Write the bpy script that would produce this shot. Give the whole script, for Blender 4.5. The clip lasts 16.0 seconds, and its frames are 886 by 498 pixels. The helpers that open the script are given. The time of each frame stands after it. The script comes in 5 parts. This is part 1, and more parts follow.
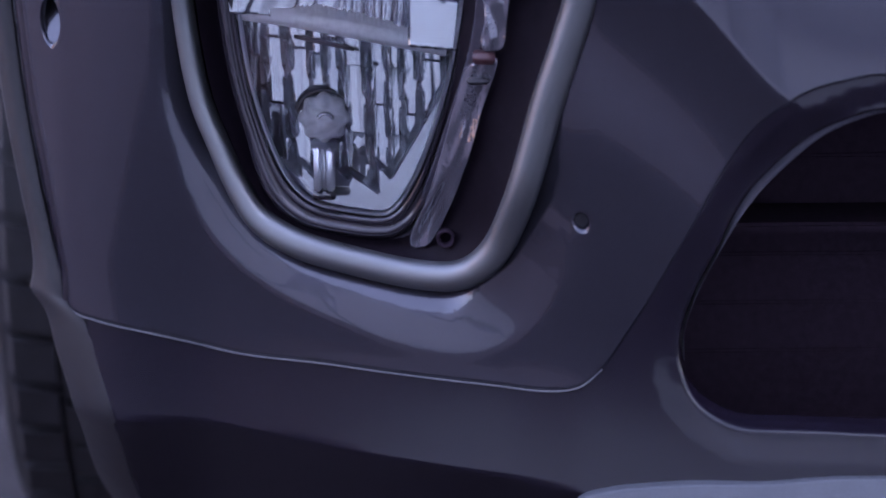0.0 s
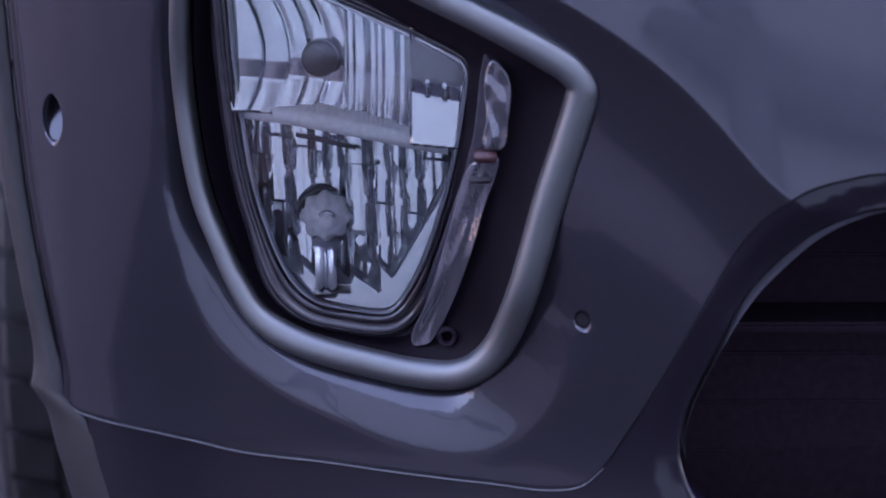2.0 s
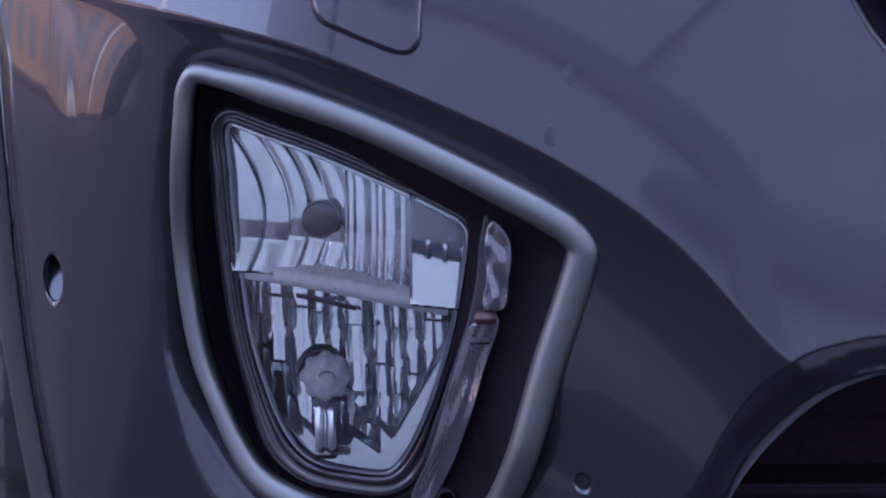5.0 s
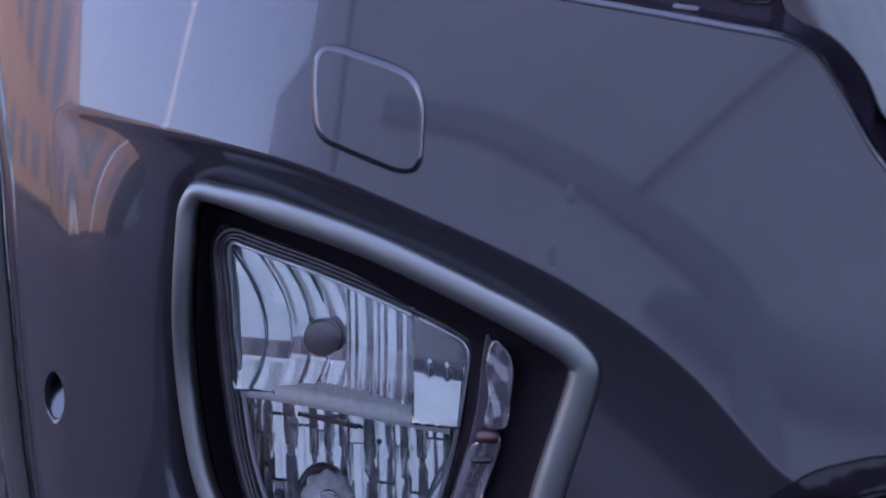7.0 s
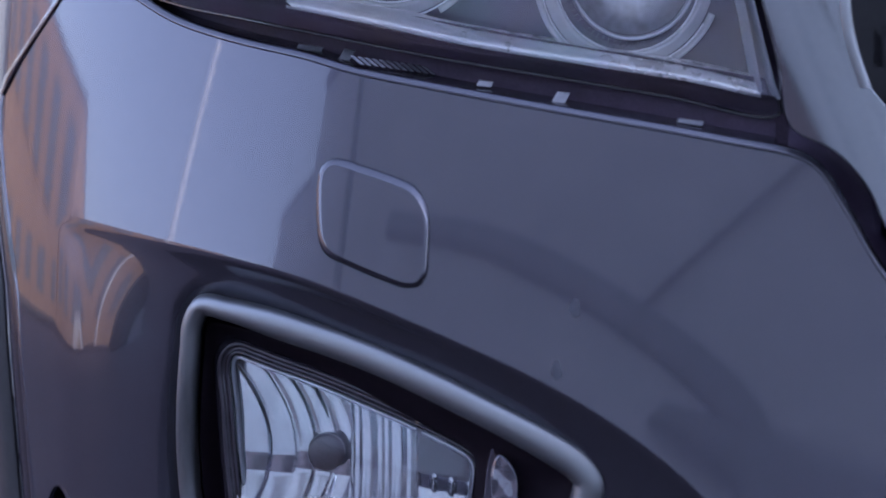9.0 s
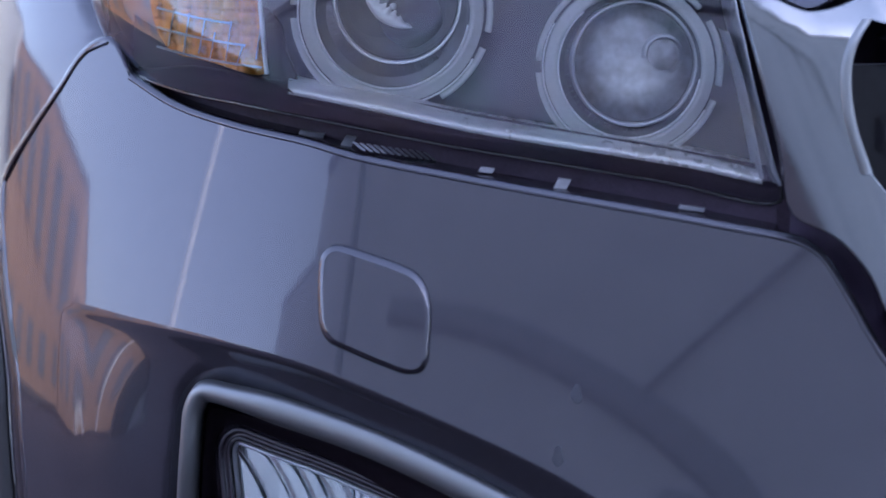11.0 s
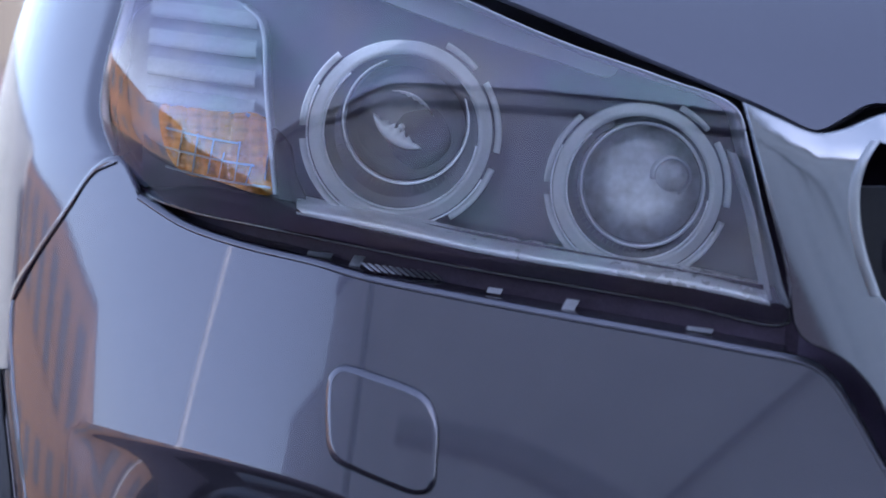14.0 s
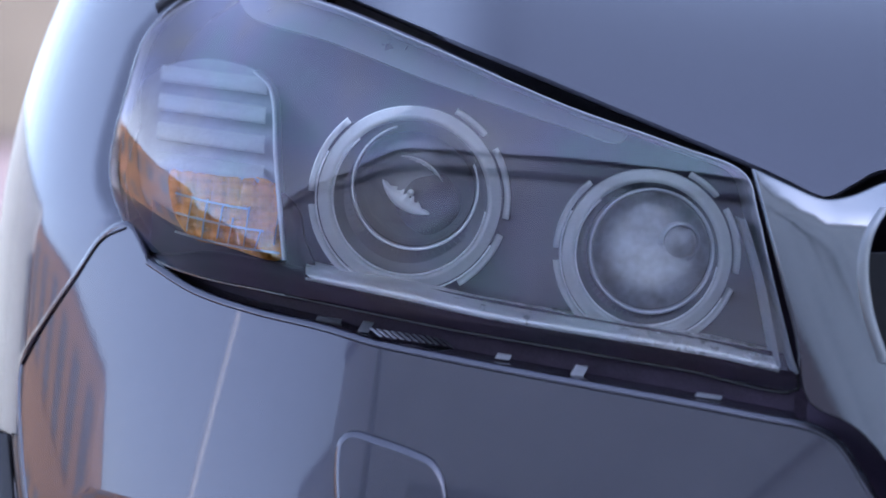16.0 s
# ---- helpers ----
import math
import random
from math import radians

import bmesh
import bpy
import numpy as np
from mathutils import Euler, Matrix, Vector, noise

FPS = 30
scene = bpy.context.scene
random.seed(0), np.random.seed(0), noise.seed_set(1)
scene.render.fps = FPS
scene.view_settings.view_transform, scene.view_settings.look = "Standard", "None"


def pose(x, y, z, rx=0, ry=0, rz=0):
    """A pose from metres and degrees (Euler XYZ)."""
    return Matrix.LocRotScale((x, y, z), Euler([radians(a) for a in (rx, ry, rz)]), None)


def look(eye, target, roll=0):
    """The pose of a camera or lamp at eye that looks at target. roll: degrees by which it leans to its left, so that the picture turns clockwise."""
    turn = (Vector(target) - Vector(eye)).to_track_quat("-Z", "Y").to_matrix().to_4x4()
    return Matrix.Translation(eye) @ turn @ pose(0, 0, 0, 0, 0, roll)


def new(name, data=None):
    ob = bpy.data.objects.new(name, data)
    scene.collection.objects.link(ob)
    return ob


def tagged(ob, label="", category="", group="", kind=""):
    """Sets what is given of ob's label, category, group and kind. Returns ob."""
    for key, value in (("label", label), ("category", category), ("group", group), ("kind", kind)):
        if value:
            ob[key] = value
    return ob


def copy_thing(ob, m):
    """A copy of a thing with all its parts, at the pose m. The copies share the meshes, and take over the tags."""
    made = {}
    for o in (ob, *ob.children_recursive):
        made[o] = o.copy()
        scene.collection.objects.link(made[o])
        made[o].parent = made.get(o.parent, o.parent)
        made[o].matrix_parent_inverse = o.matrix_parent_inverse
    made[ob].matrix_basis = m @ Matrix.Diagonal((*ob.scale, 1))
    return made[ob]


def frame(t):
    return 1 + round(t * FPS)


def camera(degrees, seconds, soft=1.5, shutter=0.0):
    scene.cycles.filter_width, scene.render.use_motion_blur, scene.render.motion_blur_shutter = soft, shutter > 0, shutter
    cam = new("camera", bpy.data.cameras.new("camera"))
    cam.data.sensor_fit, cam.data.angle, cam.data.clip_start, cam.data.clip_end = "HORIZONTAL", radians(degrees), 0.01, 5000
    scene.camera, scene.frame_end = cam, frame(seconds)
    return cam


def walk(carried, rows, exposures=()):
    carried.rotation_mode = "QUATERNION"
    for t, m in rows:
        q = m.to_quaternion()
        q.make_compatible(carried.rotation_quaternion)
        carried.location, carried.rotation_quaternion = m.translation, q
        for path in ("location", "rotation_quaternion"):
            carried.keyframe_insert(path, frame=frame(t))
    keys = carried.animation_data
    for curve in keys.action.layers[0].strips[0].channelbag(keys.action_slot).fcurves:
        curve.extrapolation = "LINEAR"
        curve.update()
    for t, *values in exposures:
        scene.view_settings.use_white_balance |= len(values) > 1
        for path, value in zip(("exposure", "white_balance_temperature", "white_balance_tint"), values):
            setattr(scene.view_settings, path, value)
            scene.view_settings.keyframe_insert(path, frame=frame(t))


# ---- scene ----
from mathutils.geometry import delaunay_2d_cdt

EYE = (0.0, -2.17, 1.0)
cam = camera(14.0, 16.0, soft=1.7)
# seconds, tilt from straight down, roll, yaw: the camera turns upwards on its tripod
ROWS = [
    (0.0, 74.098, 0.421, -0.206),
    (0.5, 74.530, 0.310, -0.171),
    (1.0, 74.908, 0.417, -0.189),
    (1.5, 75.255, 0.246, -0.144),
    (2.0, 75.663, 0.289, -0.148),
    (2.5, 76.036, 0.309, -0.158),
    (3.0, 76.481, 0.155, -0.127),
    (3.5, 76.944, 0.175, -0.132),
    (4.0, 77.400, 0.165, -0.124),
    (6.5, 79.548, 0.122, -0.092),
    (7.0, 80.102, 0.022, -0.057),
    (7.5, 80.629, 0.011, -0.023),
    (8.0, 81.078, -0.000, -0.000),
    (8.5, 81.495, -0.003, 0.012),
    (9.0, 81.919, -0.015, 0.022),
    (11.5, 83.639, -0.116, 0.077),
    (12.0, 84.011, -0.194, 0.100),
    (12.5, 84.330, -0.137, 0.112),
    (13.0, 84.649, -0.213, 0.144),
    (13.5, 84.913, -0.220, 0.177),
    (14.0, 85.200, -0.232, 0.196),
    (14.5, 85.480, -0.263, 0.217),
    (15.0, 85.710, -0.236, 0.264),
    (15.5, 85.973, -0.264, 0.303),
    (16.0, 86.245, -0.330, 0.346),
]
EXPOSURES = [(0.0, 3.03, 5960, 31), (3.0, 2.98, 5880, 27), (8.0, 2.84, 5760, 22), (16.0, 2.74, 5820, 16)]
cam.data.dof.use_dof, cam.data.dof.focus_distance, cam.data.dof.aperture_fstop = True, 2.38, 5.0
walk(cam, [(t, pose(*EYE, rx, ry, rz)) for t, rx, ry, rz in ROWS], EXPOSURES)

# world and sun: thin overcast, open shade in front of the car
world = bpy.data.worlds.new("sky")
scene.world = world
world.use_nodes = True
wn = world.node_tree.nodes
sky = wn.new("ShaderNodeTexSky")
sky.sky_type, sky.sun_disc = "NISHITA", False
sky.sun_elevation, sky.sun_rotation = radians(26), radians(148)
sky.air_density, sky.dust_density, sky.ozone_density = 1.0, 1.0, 2.0
wn["Background"].inputs["Strength"].default_value = 0.14
haze = wn.new("ShaderNodeHueSaturation")
haze.inputs["Saturation"].default_value = 0.66
world.node_tree.links.new(sky.outputs["Color"], haze.inputs["Color"])
world.node_tree.links.new(haze.outputs["Color"], wn["Background"].inputs["Color"])
sun_data = bpy.data.lights.new("sun", "SUN")
sun_data.energy, sun_data.angle, sun_data.color = 2.4, radians(10), (1.0, 0.93, 0.84)
sun = new("sun", sun_data)
sun.matrix_world = look((5, -8, 4.6), (0, 0, 0))


# ---- materials ----
def material(name, base, rough=0.5, metal=0.0, coat=0.0, noise_scale=0.0, vary=0.15, bump=0.0, spread=0.0, fine=0.0, spec=0.5):
    """A procedural surface: base colour with blotches of two sizes, roughness that varies, fine relief."""
    m = bpy.data.materials.new(name)
    m.use_nodes = True
    nt = m.node_tree
    b = nt.nodes["Principled BSDF"]
    b.inputs["Base Color"].default_value = (*base, 1)
    b.inputs["Roughness"].default_value, b.inputs["Metallic"].default_value = rough, metal
    b.inputs["Coat Weight"].default_value, b.inputs["Coat Roughness"].default_value = coat, 0.02
    b.inputs["Specular IOR Level"].default_value = spec
    if noise_scale:
        co = nt.nodes.new("ShaderNodeTexCoord")
        n1, n2 = nt.nodes.new("ShaderNodeTexNoise"), nt.nodes.new("ShaderNodeTexNoise")
        n1.inputs["Scale"].default_value, n2.inputs["Scale"].default_value = noise_scale, noise_scale * 9
        n1.inputs["Detail"].default_value = n2.inputs["Detail"].default_value = 4
        mix = nt.nodes.new("ShaderNodeMath")
        mix.operation = "ADD"
        for n, i in ((n1, 0), (n2, 1)):
            nt.links.new(co.outputs["Object"], n.inputs["Vector"])
            nt.links.new(n.outputs["Fac"], mix.inputs[i])
        ramp = nt.nodes.new("ShaderNodeMapRange")
        ramp.inputs["From Min"].default_value, ramp.inputs["From Max"].default_value = 0.6, 1.4
        ramp.inputs["To Min"].default_value, ramp.inputs["To Max"].default_value = 1 - vary, 1 + vary
        nt.links.new(mix.outputs[0], ramp.inputs["Value"])
        col = nt.nodes.new("ShaderNodeVectorMath")
        col.operation = "SCALE"
        col.inputs[0].default_value = base
        nt.links.new(ramp.outputs[0], col.inputs["Scale"])
        nt.links.new(col.outputs[0], b.inputs["Base Color"])
        if spread:
            rr = nt.nodes.new("ShaderNodeMapRange")
            rr.inputs["From Min"].default_value, rr.inputs["From Max"].default_value = 0.6, 1.4
            rr.inputs["To Min"].default_value, rr.inputs["To Max"].default_value = max(0, rough - spread), rough + spread
            nt.links.new(mix.outputs[0], rr.inputs["Value"])
            nt.links.new(rr.outputs[0], b.inputs["Roughness"])
        if bump:
            bn = nt.nodes.new("ShaderNodeBump")
            bn.inputs["Strength"].default_value, bn.inputs["Distance"].default_value = bump, fine or 0.001
            nt.links.new(n2.outputs["Fac"], bn.inputs["Height"])
            nt.links.new(bn.outputs["Normal"], b.inputs["Normal"])
    return m


def thin_glass(name, ior=1.5, tint=(1, 1, 1), gain=1.0, coat=(0.8, 0.8, 0.8)):
    """Clear cover: see-through, with a mirror gloss that grows at grazing angles."""
    m = bpy.data.materials.new(name)
    m.use_nodes = True
    nt = m.node_tree
    nt.nodes.remove(nt.nodes["Principled BSDF"])
    tr, gl, mx, fr = (nt.nodes.new("ShaderNode" + k) for k in ("BsdfTransparent", "BsdfGlossy", "MixShader", "Fresnel"))
    tr.inputs["Color"].default_value = (*tint, 1)
    gl.inputs["Roughness"].default_value = 0.01
    gl.inputs["Color"].default_value = (*coat, 1)
    fr.inputs["IOR"].default_value = ior
    ga = nt.nodes.new("ShaderNodeMath")
    ga.operation, ga.use_clamp = "MULTIPLY", True
    ga.inputs[1].default_value = gain
    nt.links.new(fr.outputs[0], ga.inputs[0])
    nt.links.new(ga.outputs[0], mx.inputs[0])
    nt.links.new(tr.outputs[0], mx.inputs[1])
    nt.links.new(gl.outputs[0], mx.inputs[2])
    nt.links.new(mx.outputs[0], nt.nodes["Material Output"].inputs["Surface"])
    return m


COVER = thin_glass("polycarbonate_cover", 1.55, gain=1.75, coat=(0.80, 0.80, 0.86))
# interference sheen of the hard coat, in broad patches
cn = COVER.node_tree
sheen, where, hues = (cn.nodes.new("ShaderNode" + k) for k in ("TexNoise", "TexCoord", "ValToRGB"))
sheen.inputs["Scale"].default_value, sheen.inputs["Detail"].default_value = 16.0, 2.0
cn.links.new(where.outputs["Object"], sheen.inputs["Vector"])
cn.links.new(sheen.outputs["Fac"], hues.inputs["Fac"])
hues.color_ramp.elements[0].position, hues.color_ramp.elements[0].color = 0.36, (0.70, 0.84, 0.86, 1)
hues.color_ramp.elements[1].position, hues.color_ramp.elements[1].color = 0.66, (0.96, 0.84, 0.80, 1)
violet = hues.color_ramp.elements.new(0.5)
violet.color = (0.82, 0.76, 0.95, 1)
cn.links.new(hues.outputs["Color"], next(n for n in cn.nodes if n.type == "BSDF_GLOSSY").inputs["Color"])
PAINT = material("dark_metallic_paint", (0.062, 0.059, 0.079), 0.26, 0.75, 1.0, 5, 0.04, spread=0.012)
PAINT.node_tree.nodes["Principled BSDF"].inputs["Coat Roughness"].default_value = 0.034
PAINT.node_tree.nodes["Principled BSDF"].inputs["Specular Tint"].default_value = (0.22, 0.22, 0.24, 1)
SATIN = material("satin_silver", (0.25, 0.255, 0.27), 0.48, 1.0, 0.0, 12, 0.03, spread=0.015)
CHROME = material("chrome", (0.82, 0.83, 0.86), 0.04, 1.0, 0.0, 25, 0.04, spread=0.02)
REFLECTOR = material("vacuum_metal_reflector", (0.50, 0.525, 0.56), 0.09, 0.85, 0.0, 90, 0.06, spread=0.03)
BLACK = material("black_plastic", (0.022, 0.019, 0.026), 0.42, 0.0, 0.0, 180, 0.3, 0.15, 0.08)
DEEPBLACK = material("matt_black_plastic", (0.030, 0.020, 0.031), 0.9, 0.0, 0.0, 180, 0.3, spec=0.05)
GLOSSBLACK = material("gloss_black", (0.018, 0.015, 0.021), 0.12, 0.0, 0.6, 50, 0.2, spread=0.05)
GREYPLASTIC = material("grey_bumper_plastic", (0.012, 0.009, 0.017), 0.24, 0.0, 0.0, 220, 0.08, 0.02, 0.03, spec=0.5)
RUBBER = material("tyre_rubber", (0.040, 0.036, 0.041), 0.6, 0.0, 0.0, 70, 0.35, 0.3, 0.1)
ASPHALT = material("asphalt", (0.047, 0.0365, 0.0405), 0.9, 0.0, 0.0, 3, 0.3, 0.6, 0.0, 0.004, 0.2)
BRICK = material("orange_brick", (0.38, 0.23, 0.155), 0.85, 0.0, 0.0, 2.5, 0.25)
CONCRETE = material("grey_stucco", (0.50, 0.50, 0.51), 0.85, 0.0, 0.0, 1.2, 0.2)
PAVING = material("pale_paving", (0.10, 0.095, 0.088), 0.85, 0.0, 0.0, 2.0, 0.15)
ACRYLIC = material("frosted_acrylic", (0.75, 0.78, 0.82), 0.22, 0.0, 0.3, 60, 0.08)
PALE = material("pale_satin_reflector", (0.55, 0.57, 0.62), 0.35, 0.6, 0.0, 40, 0.08)
AMBER = material("amber_reflector", (0.60, 0.24, 0.04), 0.45, 0.0, 0.0, 120, 0.35, spread=0.1, spec=0.2)
ORANGE = material("orange_plastic", (0.85, 0.15, 0.05), 0.45, 0.0, 0.0, 20, 0.1)
ARCH = material("wheel_arch_plastic", (0.030, 0.027, 0.032), 0.5, 0.0, 0.0, 200, 0.2, 0.12, 0.05)


# ---- mesh helpers ----
# the ground lies below the sill of the bumper; the car is alike on both sides of x = MID
GROUND, MID = -0.12, 0.585


def part(name, bm, mat, parent=None, label="", smooth=True):
    me = bpy.data.meshes.new(name)
    bm.normal_update()
    bm.to_mesh(me)
    bm.free()
    if smooth:
        me.shade_smooth()
    for m in (mat if isinstance(mat, (list, tuple)) else [mat]):
        me.materials.append(m)
    ob = new(name, me)
    ob.parent = parent
    if label:
        ob["label"] = label
    return ob


def empty(name, parent=None, at=(0, 0, 0)):
    ob = new(name)
    ob.empty_display_size = 0.05
    ob.parent = parent
    ob.location = at
    return ob


def curve_through(points, n=12, closed=True):
    """A smooth line through a few points (centripetal Catmull-Rom), n steps a span."""
    pts = [np.array(p, float) for p in points]
    k = len(pts)
    out = []
    for i in range(k if closed else k - 1):
        if closed:
            p0, p1, p2, p3 = pts[i - 1], pts[i], pts[(i + 1) % k], pts[(i + 2) % k]
        else:
            p1, p2 = pts[i], pts[i + 1]
            p0 = pts[i - 1] if i else 2 * p1 - p2
            p3 = pts[i + 2] if i + 2 < k else 2 * p2 - p1
        t1 = max(np.linalg.norm(p1 - p0), 1e-9) ** 0.5
        t2 = t1 + max(np.linalg.norm(p2 - p1), 1e-9) ** 0.5
        t3 = t2 + max(np.linalg.norm(p3 - p2), 1e-9) ** 0.5
        for t in np.linspace(t1, t2, n, endpoint=False):
            a1 = (t1 - t) / t1 * p0 + t / t1 * p1
            a2 = (t2 - t) / (t2 - t1) * p1 + (t - t1) / (t2 - t1) * p2
            a3 = (t3 - t) / (t3 - t2) * p2 + (t - t2) / (t3 - t2) * p3
            b1 = (t2 - t) / t2 * a1 + t / t2 * a2
            b2 = (t3 - t) / (t3 - t1) * a2 + (t - t1) / (t3 - t1) * a3
            out.append((t2 - t) / (t2 - t1) * b1 + (t - t1) / (t2 - t1) * b2)
    if not closed:
        out.append(pts[-1])
    return [tuple(p) for p in out]


def area2(ring):
    return sum(a[0] * b[1] - b[0] * a[1] for a, b in zip(ring, ring[1:] + ring[:1])) / 2


def offset_ring(ring, d):
    """The ring moved outwards by d (inwards: minus), in its plane."""
    s = 1 if area2(ring) > 0 else -1
    out = []
    n = len(ring)
    for i in range(n):
        a, b, c = np.array(ring[i - 1]), np.array(ring[i]), np.array(ring[(i + 1) % n])
        e1, e2 = b - a, c - b
        n1 = np.array((e1[1], -e1[0])) / max(np.linalg.norm(e1), 1e-9)
        n2 = np.array((e2[1], -e2[0])) / max(np.linalg.norm(e2), 1e-9)
        m = n1 + n2
        m = m / max(np.linalg.norm(m), 0.5) ** 2 * 2 if np.linalg.norm(m) > 0.5 else n1
        out.append(tuple(b + s * d * m))
    return out


def around(ring, centre, n=160):
    """The ring resampled at even angles about a centre, so that two rings can be lofted."""
    ring = np.array(ring)
    ang = np.arctan2(ring[:, 1] - centre[1], ring[:, 0] - centre[0])
    rad = np.hypot(ring[:, 1] - centre[1], ring[:, 0] - centre[0])
    o = np.argsort(ang)
    ang, rad = ang[o], rad[o]
    a = np.linspace(-math.pi, math.pi, n, endpoint=False)
    r = np.interp(a, np.r_[ang - 2 * math.pi, ang, ang + 2 * math.pi], np.r_[rad, rad, rad])
    return [(centre[0] + k * math.cos(b), centre[1] + k * math.sin(b)) for k, b in zip(r, a)]


def near(ring):
    """A function that tells how far a point lies from the ring."""
    pts = np.array(ring)

    def f(x, z):
        return float(np.sqrt(((pts - (x, z)) ** 2).sum(1).min()))
    return f


def within(ring, pts):
    """Which of the points lie inside the ring."""
    hit = np.zeros(len(pts), bool)
    for (xa, za), (xb, zb) in zip(ring, ring[1:] + ring[:1]):
        if za != zb:
            hit ^= ((za > pts[:, 1]) != (zb > pts[:, 1])) & (pts[:, 0] < (xb - xa) * (pts[:, 1] - za) / (zb - za) + xa)
    return hit


def reflect(bm):
    """Adds the other half of a part, mirrored about the car's middle."""
    old, faces = bm.verts[:], bm.faces[:]
    other = {v: bm.verts.new((2 * MID - v.co.x, v.co.y, v.co.z)) for v in old}
    for f in faces:
        bm.faces.new([other[v] for v in f.verts][::-1])
    return other


def normal_of(surf, x, z, e=0.0015):
    dx = (surf(x + e, z) - surf(x - e, z)) / (2 * e)
    dz = (surf(x, z + e) - surf(x, z - e)) / (2 * e)
    return Vector((dx, -1, dz)).normalized()


def panel(name, outline, surf, mat, parent, label="", holes=(), step=0.006, rim=0.012, roll=0.0012, lift=0.0, fold=None, lines=(), both=False):
    """A pressed panel (fold: a crease line that its mesh follows): the outline, seen from the front, laid on the surface y = surf(x, z), with holes and rolled edges turned back by rim."""
    shear = fold or (lambda x: 0.0)
    rings = [list(outline)] + [list(h) for h in holes]
    flat = [[(p[0], p[1] - shear(p[0])) for p in ring] for ring in rings]
    border = np.array([p for ring in flat for p in ring])
    (x0, z0), (x1, z1) = border.min(0), border.max(0)
    gx, gz = np.meshgrid(np.arange(math.floor(x0 / step) + 1, x1 / step) * step, np.arange(math.floor(z0 / step) + 1, z1 / step) * step)
    cand = np.c_[gx.ravel(), gz.ravel()]
    keep = within(flat[0], cand)
    for h in flat[1:]:
        keep &= ~within(h, cand)
    cand = cand[keep]
    clear_of = np.ones(len(cand), bool)
    for q in border:
        clear_of &= ((cand - q) ** 2).sum(1) > (0.35 * step) ** 2
    cand = cand[clear_of]
    pts, segs, at = [], [], 0
    for ring in flat:
        pts += [Vector(p) for p in ring]
        segs += [(at + k, at + (k + 1) % len(ring)) for k in range(len(ring))]
        at += len(ring)
    for ring in lines:
        pts += [Vector((p[0], p[1] - shear(p[0]))) for p in ring]
        segs += [(at + k, at + (k + 1) % len(ring)) for k in range(len(ring))]
        at += len(ring)
    pts += [Vector(p) for p in cand]
    v2, _, tris, *_ = delaunay_2d_cdt(pts, segs, [], 0, 1e-7)
    co = np.array([tuple(v) for v in v2])
    mid = co[np.array(tris)].mean(1)
    good = within(flat[0], mid)
    for h in flat[1:]:
        good &= ~within(h, mid)
    bm = bmesh.new()
    vs = [bm.verts.new((p[0], 0, p[1])) for p in co]
    for tri, ok in zip(tris, good):
        if ok:
            bm.faces.new([vs[k] for k in tri])
    bmesh.ops.delete(bm, geom=[v for v in bm.verts if not v.link_faces], context="VERTS")
    normals = {}
    for v in bm.verts:
        if fold:
            v.co.z += fold(v.co.x)
        x, z = v.co.x, v.co.z
        v.co.y = surf(x, z) - lift
        normals[v] = normal_of(surf, x, z)
    for f in bm.faces:
        f.normal_update()
        if f.normal.y > 0:
            f.normal_flip()
    if rim:
        for i, ring in enumerate(rings):
            sgn = 1 if i == 0 else -1
            rows = []
            for out, back in ((0, 0), (roll * 0.6, roll * 0.25), (roll, roll), (roll, rim)):
                moved = offset_ring(ring, sgn * out) if out else ring
                rows.append([bm.verts.new((q[0], surf(p[0], p[1]) - lift + back, q[1])) for p, q in zip(ring, moved)])
            flip = (area2(ring) > 0) == (i == 0)
            for ra, rb in zip(rows, rows[1:]):
                for k in range(len(ring)):
                    quad = (ra[k], ra[(k + 1) % len(ring)], rb[(k + 1) % len(ring)], rb[k])
                    bm.faces.new(quad[::-1] if flip else quad)
    if both:
        twin = reflect(bm)
        normals.update({twin[v]: Vector((-n.x, n.y, n.z)) for v, n in list(normals.items())})
    given = [normals.get(v) for v in bm.verts]
    ob = part(name, bm, mat, parent, label)
    me = ob.data
    each = [n or Vector(me.vertices[i].normal) for i, n in enumerate(given)]
    me.normals_split_custom_set([each[lp.vertex_index] for lp in me.loops])
    return ob


def band(name, paths, mat, parent, label="", closed=True, caps=False, both=False):
    """A strip of faces lofted through a list of 3D rings of equal length."""
    bm = bmesh.new()
    rows = [[bm.verts.new(p) for p in ring] for ring in paths]
    n = len(rows[0])
    for ra, rb in zip(rows, rows[1:]):
        for k in range(n if closed else n - 1):
            bm.faces.new((ra[k], ra[(k + 1) % n], rb[(k + 1) % n], rb[k]))
    if caps:
        bm.faces.new(rows[-1])
        bm.faces.new(rows[0][::-1])
    bmesh.ops.recalc_face_normals(bm, faces=bm.faces[:])
    if both:
        reflect(bm)
    return part(name, bm, mat, parent, label)


def sweep(name, ring, surf, profile, mat, parent, label="", closed_profile=False, wide=None):
    """A moulding: each profile point (outwards, towards the front) carried round the ring on the surface."""
    prof = list(profile) + ([profile[0]] if closed_profile else [])
    paths = []
    for out, front in prof:
        moved = offset_ring(ring, out)
        if wide:
            moved = [tuple(a + (b - a) * wide(*p) for a, b in zip(p, q)) for p, q in zip(ring, moved)]
        paths.append([(q[0], surf(p[0], p[1]) - front, q[1]) for p, q in zip(ring, moved)])
    return band(name, paths, mat, parent, label)


